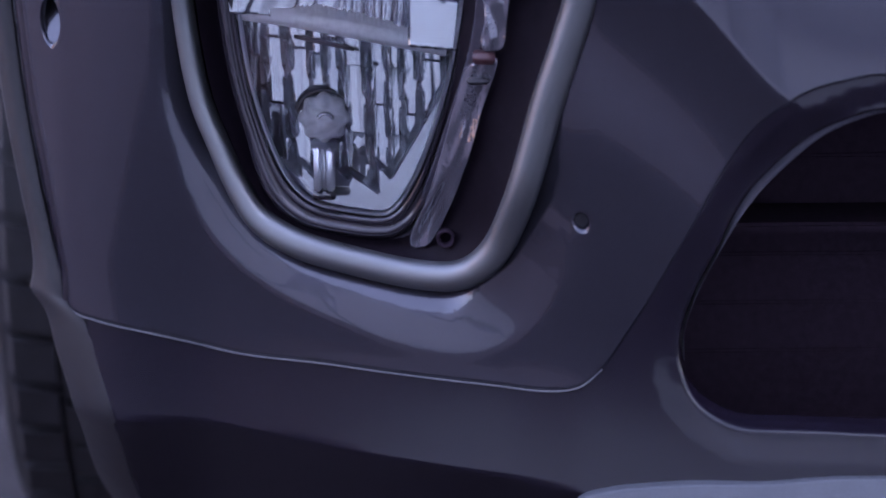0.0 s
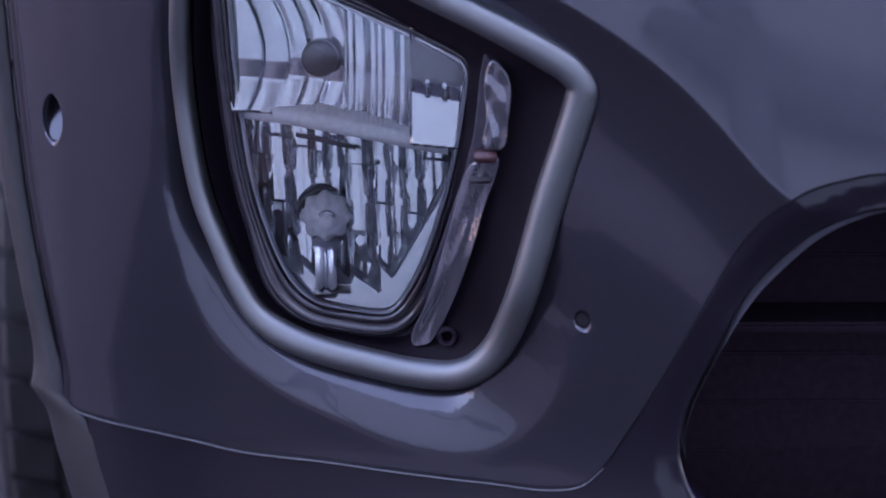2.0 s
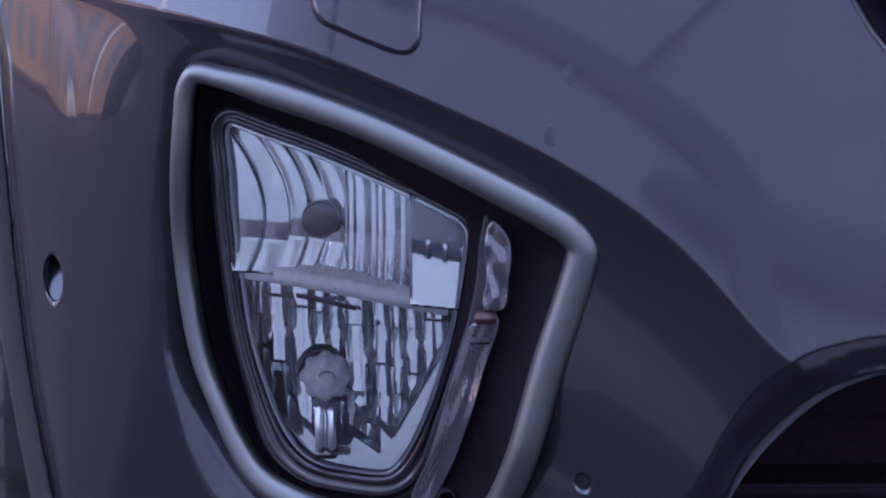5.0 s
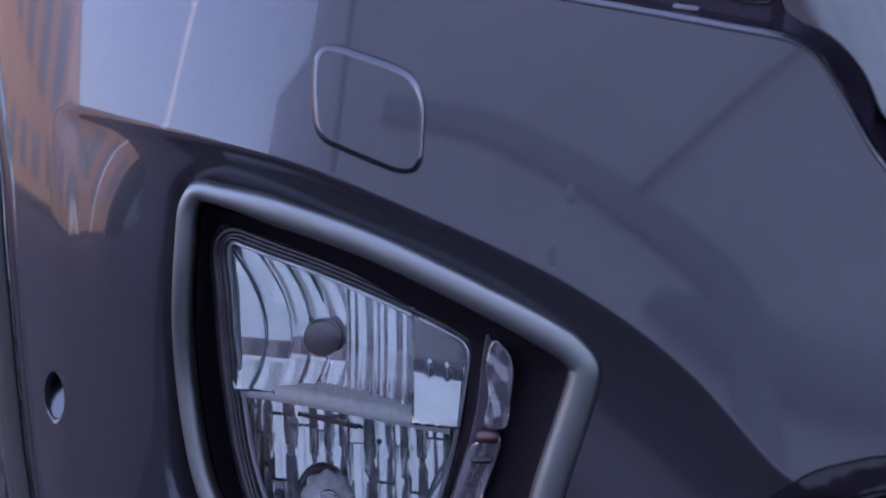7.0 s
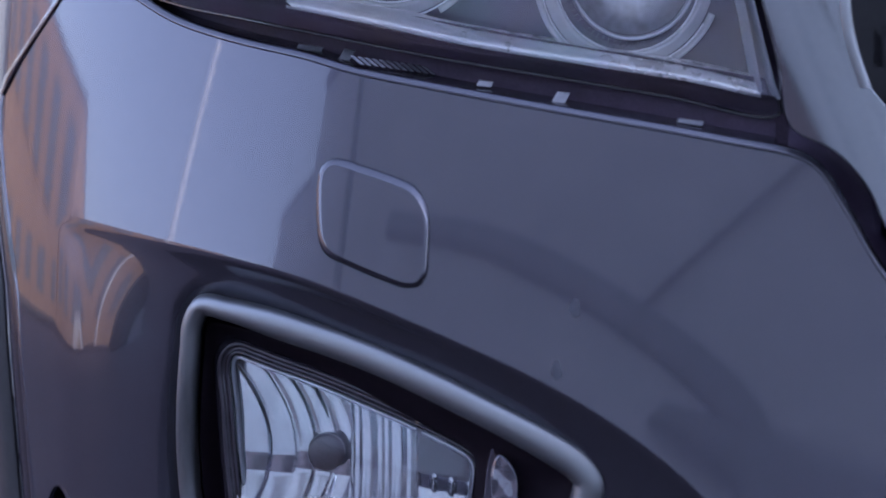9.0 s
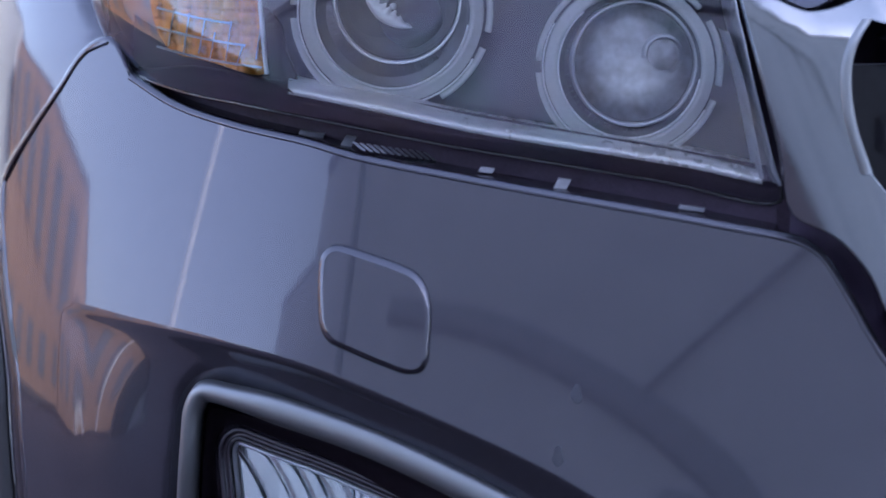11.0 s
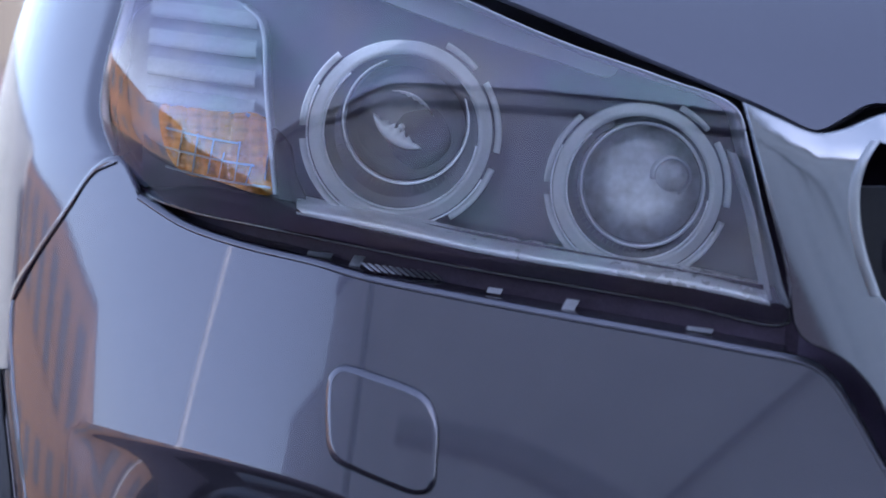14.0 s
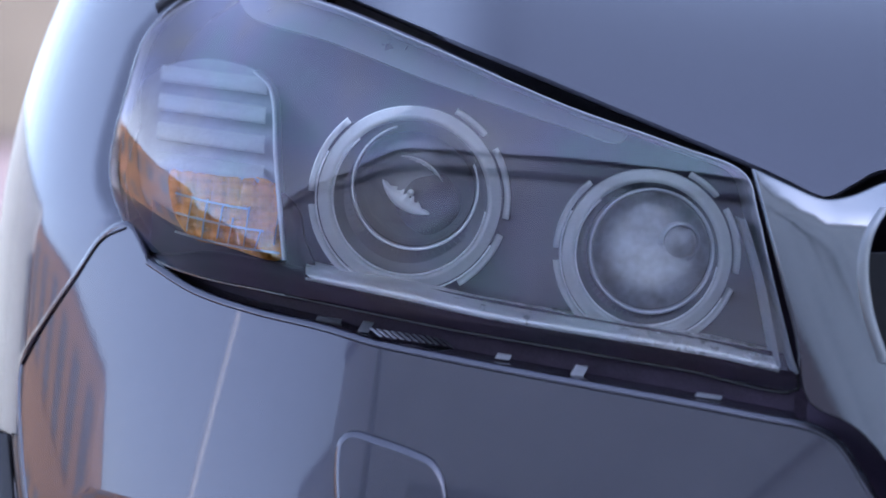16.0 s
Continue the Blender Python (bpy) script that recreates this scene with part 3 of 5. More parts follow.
def reflector_face(x, z):
    """Scalloped mirror strips and flutes above, an uneven fluted screen with toothed ends below."""
    y = fogface(x, z) + 0.050
    if z > div_at(x):
        dx, dz = x - CAP[0], z - CAP[1]
        if dx > 0.058:
            e = dz + 0.012 + 0.22 * (dx - 0.058)
            bar = math.sin(dx * 560) > 0.72
            if e > 0.007:
                lean = 0.02 * (e - 0.007)
            elif e > -0.003:
                lean = (0.36 if bar else -0.30) * (e - 0.007)
            else:
                lean = 0.003 + 0.36 * (e + 0.003)
            return y - 0.026 + 0.30 * (dx - 0.058) + lean
        if dx > 0.016:
            y += 0.13 * dz
            u = (dx - 0.016 + 0.8 * dz * dz) / 0.0064 + 0.3 * math.sin(dx * 330)
            return y - 1.5 * dx * dx - 0.0024 * abs(math.sin(math.pi * u)) - 0.0008 * abs(math.sin(math.pi * u * 2.7))
        bow = dx + 8.0 * dz * dz + 0.1
        f = bow / 0.0150 + 0.35 * math.sin(bow * 60)
        e = dz + 0.0015 * math.sin(math.floor(f) * 2.1)
        if e > -0.004:
            y += 0.09 * (e + 0.004) + 1.2 * (e + 0.004) ** 2
        elif e < -0.016:
            y += 0.36 * (e + 0.016)
        return y + 0.34 * min(dx, 0.0) - 0.0009 * abs(math.sin(math.pi * f)) ** 0.8 - 0.0012 * (f - math.floor(f))
    dx, dz = x - GLOBE[0], z - GLOBE[1]
    u = (dx + 0.003 * math.sin(dx * 130) + 0.03 * dz + 0.2) / 0.0128
    cell = math.floor(u)
    f, wob = u - cell, math.sin(cell * 2.7)
    dark = ease(0.66, 0.71, f) * ease(0.96 + 0.04 * wob, 0.90 + 0.04 * wob, f)
    tooth = -0.030 - 0.011 * f - 0.004 * wob
    edge = 0.062 + 0.57 * dz
    fall = max(ease(tooth, tooth - 0.002, dz), ease(edge, edge + 0.002, dx))
    rib = 0.00005 * abs(math.sin(math.pi * (dz + 0.5 * dx) / 0.0030)) * fall
    ripple = 0.00012 * math.sin(f * 19 + 3 * wob) * (1 - dark)
    step = (dz + 0.135 + 0.010 * wob) % 0.045 - 0.0225
    lean = (0.24 + 0.08 * wob) * step * (1 - dark) - 0.22 * step * dark
    return y - 0.003 + (1 - fall) * (lean - ripple) + fall * 0.15 * dz - 0.006 * fall - 0.9 * dx * dx - rib


panel("reflector", offset_ring(lens_line, 0.004), reflector_face, REFLECTOR, fog, "silvered faceted reflector", step=0.0009, rim=0.0)
bm = bmesh.new()
n = 180
rows = []
for dy, dz, rib in ((0.062, 0.0165, 0.0), (0.054, 0.0150, 1.0), (0.040, 0.0085, 1.0), (0.034, 0.0062, 0.0), (0.031, 0.004, 0.0), (0.030, -0.002, 0.0), (0.032, -0.0055, 0.0), (0.062, -0.007, 0.0)):
    row = []
    for k in range(n + 1):
        x = DIV[0][0] + (DIV[-1][0] - 0.003 - DIV[0][0]) * k / n
        row.append(bm.verts.new((x, fogface(x, div_at(x)) + dy, div_at(x) + dz + 0.0009 * rib * (k % 4 > 1))))
    rows.append(row)
for ra, rb in zip(rows, rows[1:]):
    for k in range(n):
        bm.faces.new((ra[k], ra[k + 1], rb[k + 1], rb[k]))
part("divider", bm, material("grey_satin_shelf", (0.88, 0.89, 0.92), 0.3, 0.1, 0.0, 300, 0.2, 0.3, 0.05), fog, "pale grey shelf between the chambers")
cy = fogface(*CAP) + 0.036
lathe("bulb_shield", [(0, 0.0), (0.0105, 0.0), (0.0120, -0.0012), (0.0122, -0.006), (0.009, -0.008), (0.008, -0.03), (0, -0.03)], (CAP[0], cy, CAP[1]), material("dull_metal", (0.16, 0.16, 0.17), 0.4, 0.8, 0, 80, 0.2), fog, "dull metal bulb shield")
gy = fogface(*GLOBE) + 0.036
bm = bmesh.new()
rows = []
for r, h in ((0.0, 0.0098), (0.0025, 0.0100), (0.0045, 0.0112), (0.0062, 0.0098), (0.0095, 0.0088), (0.0128, 0.0062), (0.0152, 0.0022), (0.0163, -0.003), (0.0150, -0.009), (0.009, -0.012), (0.008, -0.018)):
    lobe = 0.075 * ease(0.006, 0.014, r)
    rows.append([bm.verts.new((GLOBE[0] + r * (1 + lobe * math.cos(8 * a)) * math.cos(a), gy - h, GLOBE[1] + r * (1 + lobe * math.cos(8 * a)) * math.sin(a))) for a in np.linspace(0, 2 * math.pi, 96, endpoint=False)])
for ra, rb in zip(rows, rows[1:]):
    for k in range(96):
        bm.faces.new((ra[k], ra[(k + 1) % 96], rb[(k + 1) % 96], rb[k]))
bmesh.ops.remove_doubles(bm, verts=bm.verts[:], dist=1e-6)
bmesh.ops.recalc_face_normals(bm, faces=bm.faces[:])
part("bulb", bm, material("frosted_bulb_cap", (0.90, 0.91, 0.94), 0.28, 0.1, 0.4, 160, 0.25, 0.3, 0.06), fog, "scalloped frosted bulb cap")
# chrome arc added in place of the cap's curved highlight
lathe("bulb_glint", [(0.0040, 0.0105), (0.0046, 0.0122), (0.0058, 0.0122), (0.0066, 0.0100)], (GLOBE[0] + 0.001, gy, GLOBE[1] + 0.0005), CHROME, fog, "chrome arc standing in for the highlight on the bulb cap", n=24, start=20, end=150)
lathe("bulb_seat", [(0.0155, -0.014), (0.0170, -0.004), (0.0192, -0.005), (0.0205, -0.014)], (GLOBE[0], gy, GLOBE[1]), GLOSSBLACK, fog, "dark collar behind the bulb", n=40, start=15, end=170)
bm = bmesh.new()
for xa, xb in ((-0.0068, -0.0018), (0.0014, 0.0068)):
    box(bm, (GLOBE[0] + xa, gy - 0.019, GLOBE[1] - 0.045), (GLOBE[0] + xb, gy + 0.01, GLOBE[1] - 0.0165))
box(bm, (GLOBE[0] - 0.002, gy - 0.0165, GLOBE[1] - 0.0445), (GLOBE[0] + 0.002, gy + 0.01, GLOBE[1] - 0.017))
box(bm, (GLOBE[0] - 0.0090, gy - 0.014, GLOBE[1] - 0.021), (GLOBE[0] + 0.0090, gy + 0.008, GLOBE[1] - 0.0155))
bmesh.ops.bevel(bm, geom=bm.edges[:], offset=0.0012, segments=2, affect="EDGES")
part("bulb_holder", bm, PALE, fog, "frosted bulb holder with a groove")
bm = bmesh.new()
box(bm, (GLOBE[0] - 0.0075, gy - 0.018, GLOBE[1] - 0.051), (GLOBE[0] + 0.0075, gy + 0.01, GLOBE[1] - 0.0455))
bmesh.ops.bevel(bm, geom=bm.edges[:], offset=0.001, segments=2, affect="EDGES")
part("holder_foot", bm, GLOSSBLACK, fog, "dark foot of the bulb holder")
VENT = [(-0.0930, 0.4875), (-0.0536, 0.4822)]
bm = bmesh.new()
(xa, za), (xb, zb) = VENT
vs = [bm.verts.new((x, fogface(x, z) + d, z + e)) for d in (0.0335, 0.037) for x, z, e in ((xa, za, -0.0012), (xb, zb, -0.0012), (xb, zb, 0.0012), (xa, za, 0.0012))]
for q in ((0, 1, 2, 3), (7, 6, 5, 4), (0, 4, 5, 1), (1, 5, 6, 2), (2, 6, 7, 3), (3, 7, 4, 0)):
    bm.faces.new([vs[i] for i in q])
part("vent_slot", bm, BLACK, fog, "dark slot under the shelf", smooth=False)
CHANNEL = [(0.0330, 0.5560), (0.0440, 0.5470), (0.0480, 0.5330), (0.0462, 0.5122), (0.0412, 0.4900), (0.0318, 0.4519), (0.0222, 0.4173), (0.0098, 0.3840), (-0.0040, 0.3590), (-0.0150, 0.3530), 
    (-0.0320, 0.3560), (-0.0240, 0.3660), (-0.0110, 0.3867), (0.0010, 0.4199), (0.0110, 0.4508), (0.0195, 0.4789), (0.0250, 0.5050), (0.0285, 0.5374)]
panel("side_channel", curve_through(CHANNEL, 5), lambda x, z: fogface(x, z) + 0.0235, material("dark_channel_plastic", (0.06, 0.055, 0.075), 0.18, 0.3, 0.4, 120, 0.3), fog, "dark glossy channel beside the lens", step=0.004, rim=0.004)
SIDE = [(0.0208, 0.4789), (0.0273, 0.4830), (0.0378, 0.4853), (0.0285, 0.4519), (0.0190, 0.4173), (0.0068, 0.3840), (-0.0073, 0.3585), 
    (-0.0161, 0.3570), (-0.0168, 0.3627), (-0.0072, 0.3867), (0.0035, 0.4199), (0.0118, 0.4508)]
panel("side_window", curve_through(SIDE, 6), lambda x, z: fogface(x, z) + 0.016 + 0.0048 * noise.noise(Vector(((x - 0.33 * z) * 190, 0, z * 34))), SMOKED, fog, "smoked clear side window of the lamp", step=0.002, rim=0.004)
BLOCK = [(0.0352, 0.5487), (0.0427, 0.5424), (0.0456, 0.5326), (0.0442, 0.5122), (0.0410, 0.4935), (0.0300, 0.4943), (0.0320, 0.5114), 
    (0.0309, 0.5374)]
panel("side_prism", curve_through(BLOCK, 6), lambda x, z: fogface(x, z) + 0.014 + 0.005 * noise.noise(Vector((x * 130, 3, z * 62))) - 0.35 * abs(x - BLOCK[0][0] - 0.002), SMOKED, fog, "clear prism block at the side of the lamp", step=0.0015, rim=0.004)
for name, z0, z1, mat, text in (("side_marker", 0.4835, 0.4905, material("dark_red_reflector", (0.075, 0.028, 0.034), 0.35, 0.1, 0.2, 80, 0.2), "dark red marker strip"), ("side_clip", 0.4700, 0.4735, BLACK, "black clip of the side window")):
    bm = bmesh.new()
    xs = 0.0215 + 0.28 * (z0 - 0.478)
    box(bm, (xs, fogface(xs, z0) + 0.006, z0), (xs + 0.0145, fogface(xs, z0) + 0.020, z1))
    bmesh.ops.bevel(bm, geom=bm.edges[:], offset=0.0012, segments=2, affect="EDGES")
    part(name, bm, mat, fog, text)
SCREW = (0.0052, 0.3640)
lathe("screw_boss", [(0.0035, -0.006), (0.0042, 0.0), (0.0056, 0.001), (0.0062, -0.001), (0.0062, -0.012)], (SCREW[0], fogface(*SCREW) + 0.014, SCREW[1]), DEEPBLACK, fog, "small black screw boss", n=24)


def seat(x, z):
    """How deep the bezel sits in the bumper: deepest at its foot and outer side."""
    low = 0.05 * ease(0.42, 0.36, z)
    return 0.036 * ease(0.06 + low, -0.10 + low, x) * (1 - 0.45 * ease(0.50, 0.60, z)) - 0.010


# vertices slide along the camera's sight lines, so outlines still fit its view
for ob in fog.children:
    edge = ob.name in ("bezel", "housing", "side_channel", "screw_boss", "side_window", "side_prism", "side_marker", "side_clip")
    for v in ob.data.vertices:
        v.co += (seat(v.co.x, v.co.z) if edge else 0.010) * Vector((0.43 * v.co.x, 1.0, 0.43 * (v.co.z - 1.0)))

# headlamp
lamp = empty("headlight", car)
lamp["label"] = "clear headlight with two projector lenses and amber indicator"
LAMP_TOP = [(0.1791, 0.8969), (0.1371, 0.9142), (0.0651, 0.9392), (-0.0231, 0.9766), (-0.1004, 1.0060)] + [(-0.1599, 1.0166), (-0.1942, 1.0098), (-0.2141, 0.9936), (-0.2248, 0.9776), (-0.2338, 0.9438), (-0.2410, 0.9162), 
    (-0.2444, 0.8926), (-0.2427, 0.8771)]
cover_line = curve_through(LAMPLOW[:-1] + [(0.2056, 0.7875), (0.1940, 0.8361), (0.1859, 0.8744)] + LAMP_TOP, 6)
cover = panel("cover", cover_line, lampface, COVER, lamp, "clear polycarbonate cover", rim=0.0, step=0.006)
cover.visible_shadow = False


def housing_face(x, z):
    return lampface(x, z) + 0.066


INK = material("dark_lamp_housing", (0.075, 0.064, 0.105), 0.35, 0.0, 0.0, 12, 0.12, spread=0.04)
panel("housing", offset_ring(cover_line, 0.002), housing_face, INK, lamp, "dark lamp housing", rim=0.0, step=0.01)
edge_rows = [[(x, lampface(x, z) + dy, z) for x, z in offset_ring(cover_line, d)] for d, dy in ((0.0015, 0.001), (0.0005, -0.001), (-0.003, 0.012))]
edge_rows.append([(x, housing_face(x, z), z) for x, z in offset_ring(cover_line, -0.004)])
low = 9 * 6 - 3
band("lower_rim", [row[:low + 1] for row in edge_rows], GLOSSBLACK, lamp, "glossy black lower edge", closed=False)
# side and top rim get a pale colour in place of the edge highlight
band("rim", [row[low:] + row[:1] for row in edge_rows], material("edge_highlight_pale", (0.30, 0.31, 0.35), 0.3, 0.0, 0.3, 40, 0.1), lamp, "cover edge, paled to stand in for its highlight", closed=False)


def crescent(name, c, y, r, thick, a0, a1, unit):
    """A curved shard that tapers to both ends, with a thin rolled body."""
    bm = bmesh.new()
    n, rows = 24, []
    for k in range(n + 1):
        a, w = radians(a0 + (a1 - a0) * k / n), thick * r * math.sin(math.pi * (k + 0.3) / (n + 0.6)) ** 0.8
        rows.append([bm.verts.new((c[0] + q * math.cos(a), y + dy, c[1] + q * math.sin(a))) for q, dy in ((r, 0.003), (r - 0.15 * w, 0.0), (r - 0.6 * w, 0.0012), (r - w * (1 + 0.2 * math.sin(k * 1.7)), 0.004))])
    for ra, rb in zip(rows, rows[1:]):
        for j in range(3):
            bm.faces.new((ra[j], ra[j + 1], rb[j + 1], rb[j]))
    bmesh.ops.recalc_face_normals(bm, faces=bm.faces[:])
    part(name, bm, SHUT, unit, "pale curved shard inside the projector")


def projector(px, pz, rad, lens_rad, dx, dz, bx, bz, bowl):
    """Projector unit: dome lens, bright inner ring, knurled collar, frosted light ring and its outer segments."""
    unit = empty("projector", lamp)
    y = lampface(px, pz) + 0.030
    at = (px, y, pz)
    al = (px + dx, y + 0.004, pz + dz)
    lathe("dome_lens", [(0, 0.016), (lens_rad * 0.4, 0.0138), (lens_rad * 0.75, 0.0085), (lens_rad, 0.0), (lens_rad, -0.006)], al, BULBGLASS2, unit, "clear projector dome lens")
    deep = 0.35 if bowl is MILKY else 1.0
    lathe("bowl", [(lens_rad * 0.98, -0.004), (lens_rad * 0.85, -0.02 * deep), (lens_rad * 0.5, -0.032 * deep), (0.0, -0.036 * deep)], al, bowl, unit, "smoky metal reflector bowl")
    lathe("trim_ring", [(lens_rad * 0.99, -0.004), (lens_rad * 1.0, 0.003), (lens_rad * 1.04, 0.004), (lens_rad * 1.07, 0.001), (lens_rad * 1.08, -0.004)], al, PALE if bowl is MILKY else CHROME, unit, "bright trim ring")
    lathe("collar", [(lens_rad * 1.08, -0.003), (lens_rad * 1.2, 0.0), (rad * 0.80, 0.002), (rad * 0.82, -0.004)], at, COLLAR, unit, "dark collar")
    if bowl is MILKY:
        eye_at = (al[0] + bx * lens_rad, al[1], al[2] + bz * lens_rad)
        lathe("inner_lens", [(0, 0.004), (lens_rad * 0.16, 0.002), (lens_rad * 0.25, -0.004), (lens_rad * 0.27, -0.010)], eye_at, MILKY, unit, "small smoky inner lens", n=32)
        lathe("inner_ring", [(lens_rad * 0.26, -0.012), (lens_rad * 0.28, -0.004), (lens_rad * 0.31, -0.003), (lens_rad * 0.36, -0.012)], eye_at, PALE, unit, "pale inner lamp ring", n=32, start=-70, end=190)
    else:
        crescent("shutter", (al[0] + 0.10 * lens_rad, al[2] + 0.16 * lens_rad), al[1] + 0.014, lens_rad * 0.66, 0.42, 186, 282, unit)
        crescent("upper_shutter", (al[0] - 0.16 * lens_rad, al[2] - 0.16 * lens_rad), al[1] + 0.012, lens_rad * 0.64, 0.12, 20, 98, unit)
        bm = bmesh.new()
        bmesh.ops.create_icosphere(bm, subdivisions=2, radius=lens_rad * 0.06, matrix=Matrix.Translation((al[0] - 0.08 * lens_rad, al[1] + 0.010, al[2] - 0.12 * lens_rad)))
        part("bulb_tip", bm, SHUT, unit, "bright bulb tip")
    lathe("outer_edge", [(rad * 0.912, 0.003), (rad * 0.918, 0.0055), (rad * 0.928, 0.0055), (rad * 0.932, 0.003)], at, SHUT, unit, "thin bright edge of the light ring", start=150, end=330)
    lathe("inner_edge", [(rad * 0.748, 0.001), (rad * 0.753, 0.0045), (rad * 0.763, 0.0045), (rad * 0.768, 0.001)], at, SHUT, unit, "thin bright inner edge", start=130, end=350)
    bm = bmesh.new()
    for k in range(72):
        a = 2 * math.pi * k / 72
        m = Matrix.Translation((al[0] + lens_rad * 1.14 * math.cos(a), al[1] - 0.0005, al[2] + lens_rad * 1.14 * math.sin(a))) @ Matrix.Rotation(-a, 4, "Y")
        bmesh.ops.create_cube(bm, size=1, matrix=m @ Matrix.Diagonal((0.003, 0.003, 0.0012, 1)))
    part("knurling", bm, COLLAR, unit, smooth=False)
    lathe("light_ring", [(rad * 0.76, -0.002), (rad * 0.77, 0.003), (rad * 0.82, 0.0045), (rad * 0.825, 0.003), (rad * 0.895, 0.004), (rad * 0.905, 0.002), (rad * 0.91, -0.004)], at, ACRYLIC2, unit, "frosted light guide ring")
    for a0, a1 in ((-98, -68), (-60, -22), (-12, 30), (40, 62), (128, 176), (184, 236), (-122, -104)):
        lathe("segment", [(rad * 0.93, -0.004), (rad * 0.94, 0.005), (rad * 0.985, 0.007), (rad, 0.003), (rad, -0.004)], at, ACRYLIC2, unit, n=12, start=a0, end=a1)
    return unit


BULBGLASS2 = thin_glass("projector_glass", 1.6)
BOWL = material("smoky_bowl", (0.30, 0.31, 0.35), 0.35, 0.8, 0.0, 6, 0.2, spread=0.03)
MILKY = material("milky_bowl", (0.58, 0.60, 0.64), 0.4, 0.2, 0.0, 13, 0.55, spread=0.1)
SHUT = material("pale_metal", (0.90, 0.91, 0.94), 0.3, 0.25, 0.0, 60, 0.1)
COLLAR = material("dark_grey_collar", (0.09, 0.09, 0.11), 0.3, 0.2, 0.0, 80, 0.2)
ACRYLIC2 = material("light_guide_acrylic", (0.92, 0.94, 0.97), 0.25, 0.0, 0.3, 60, 0.08)
ACRYLIC2.node_tree.nodes["Principled BSDF"].inputs["Alpha"].default_value = 0.60
PA, PAL, PB, PBL = [(-0.0354, 0.8787), (-0.0317, 0.8861), (0.1179, 0.8455), (0.1211, 0.8473)]
projector(PA[0], PA[1], 0.0665, 0.0400, PAL[0] - PA[0], PAL[1] - PA[1], -0.05, 0.05, BOWL)
projector(PB[0], PB[1], 0.0605, 0.0385, PBL[0] - PB[0], PBL[1] - PB[1], 0.50, 0.14, MILKY)

# silver tray under the projectors
INKBLACK = material("purple_black_plastic", (0.034, 0.022, 0.042), 0.45, 0.0, 0.0, 40, 0.3, spread=0.05, spec=0.15)
TRAYMETAL = material("silvered_tray", (0.86, 0.87, 0.90), 0.28, 0.45, 0.0, 14, 0.10, spread=0.03)
TRAY = [(-0.1027, 0.8294), (-0.0388, 0.8186), (0.0161, 0.8079), (0.1062, 0.7950), (0.1561, 0.7874), (0.1995, 0.7781), (0.1955, 0.7992), 
    (0.1889, 0.8343), (0.1788, 0.8695)]
tray_line = curve_through(TRAY[:6], 6, False)
band("tray", [[(x, lampface(x, z) + dy, z + dz) for x, z in tray_line] for dy, dz in ((0.006, -0.0040), (0.004, -0.0034), (0.0070, 0.0022), (0.0110, 0.0046), (0.05, 0.0070))], TRAYMETAL, lamp, "silver tray strip", closed=False)
low_line = curve_through(LAMPLOW[:9], 6, False)
mask_top = [(x, z + 0.018 * ease(-0.225, -0.16, x) if x < tray_line[0][0] else float(np.interp(x, [p[0] for p in tray_line], [p[1] for p in tray_line])) - 0.003) for x, z in low_line]
band("lower_mask", [[(x, lampface(x, z) + 0.0035, z - 0.001) for x, z in low_line], [(x, lampface(x, z) + 0.0030, 0.5 * (z + t[1])) for (x, z), t in zip(low_line, mask_top)],
                    [(x, lampface(x, z) + 0.0045, z) for x, z in mask_top], [(x, lampface(x, z) + 0.02, z + 0.001) for x, z in mask_top]],
     INKBLACK, lamp, "glossy dark mask under the tray", closed=False)
post_line = curve_through(TRAY[5:], 6, False)
band("inner_post", [[(x + 0.001, lampface(x, z) + 0.004, z) for x, z in post_line], [(x - 0.0015, lampface(x, z) + 0.005, z) for x, z in post_line], [(x - 0.003, lampface(x, z) + 0.04, z) for x, z in post_line]], PALE, lamp, "silver inner post", closed=False)

# half-clear sheet added for the pale reflection under the cover's top edge
WEDGE = [(0.100, 0.9165), (0.065, 0.9265), (-0.023, 0.9550), (-0.090, 0.9800), (-0.150, 0.9980), (-0.155, 1.0100), (-0.100, 1.0020), (-0.023, 0.9720), (0.065, 0.9350), (0.105, 0.9215)]
HAZY = material("reflection_haze", (0.85, 0.88, 0.93), 0.3, 0.0, 0.2, 8, 0.04)
HAZY.node_tree.nodes["Principled BSDF"].inputs["Alpha"].default_value = 0.28
panel("upper_light_guide", curve_through(WEDGE, 5), lambda x, z: lampface(x, z) + 0.020, HAZY, lamp, "hazy sheet standing in for a reflection along the top edge", step=0.008, rim=0.006)

DIVIDER = [(-0.1205, 0.8790), (-0.1090, 0.8690), (-0.1050, 0.8510), (-0.0985, 0.8330), (-0.1120, 0.8300), (-0.1160, 0.8460)]
panel("indicator_divider", curve_through(DIVIDER, 5), lambda x, z: lampface(x, z) + 0.024 - 0.3 * abs(x + 0.109 + 0.28 * (z - 0.855)), INKBLACK, lamp, "dark curved divider beside the amber indicator", step=0.003, rim=0.004)

# amber indicator
LOUVRE = material("hazy_louvre_plastic", (0.40, 0.43, 0.46), 0.5, 0.0, 0.0, 40, 0.15, spread=0.05)
IND = [(-0.2274, 0.9496), (-0.1894, 0.9661), (-0.1422, 0.9594), (-0.1301, 0.9484), (-0.1242, 0.9002), (-0.1172, 0.8374), 
    (-0.1538, 0.8425), (-0.1958, 0.8532), (-0.2204, 0.8685), (-0.2278, 0.9027)]
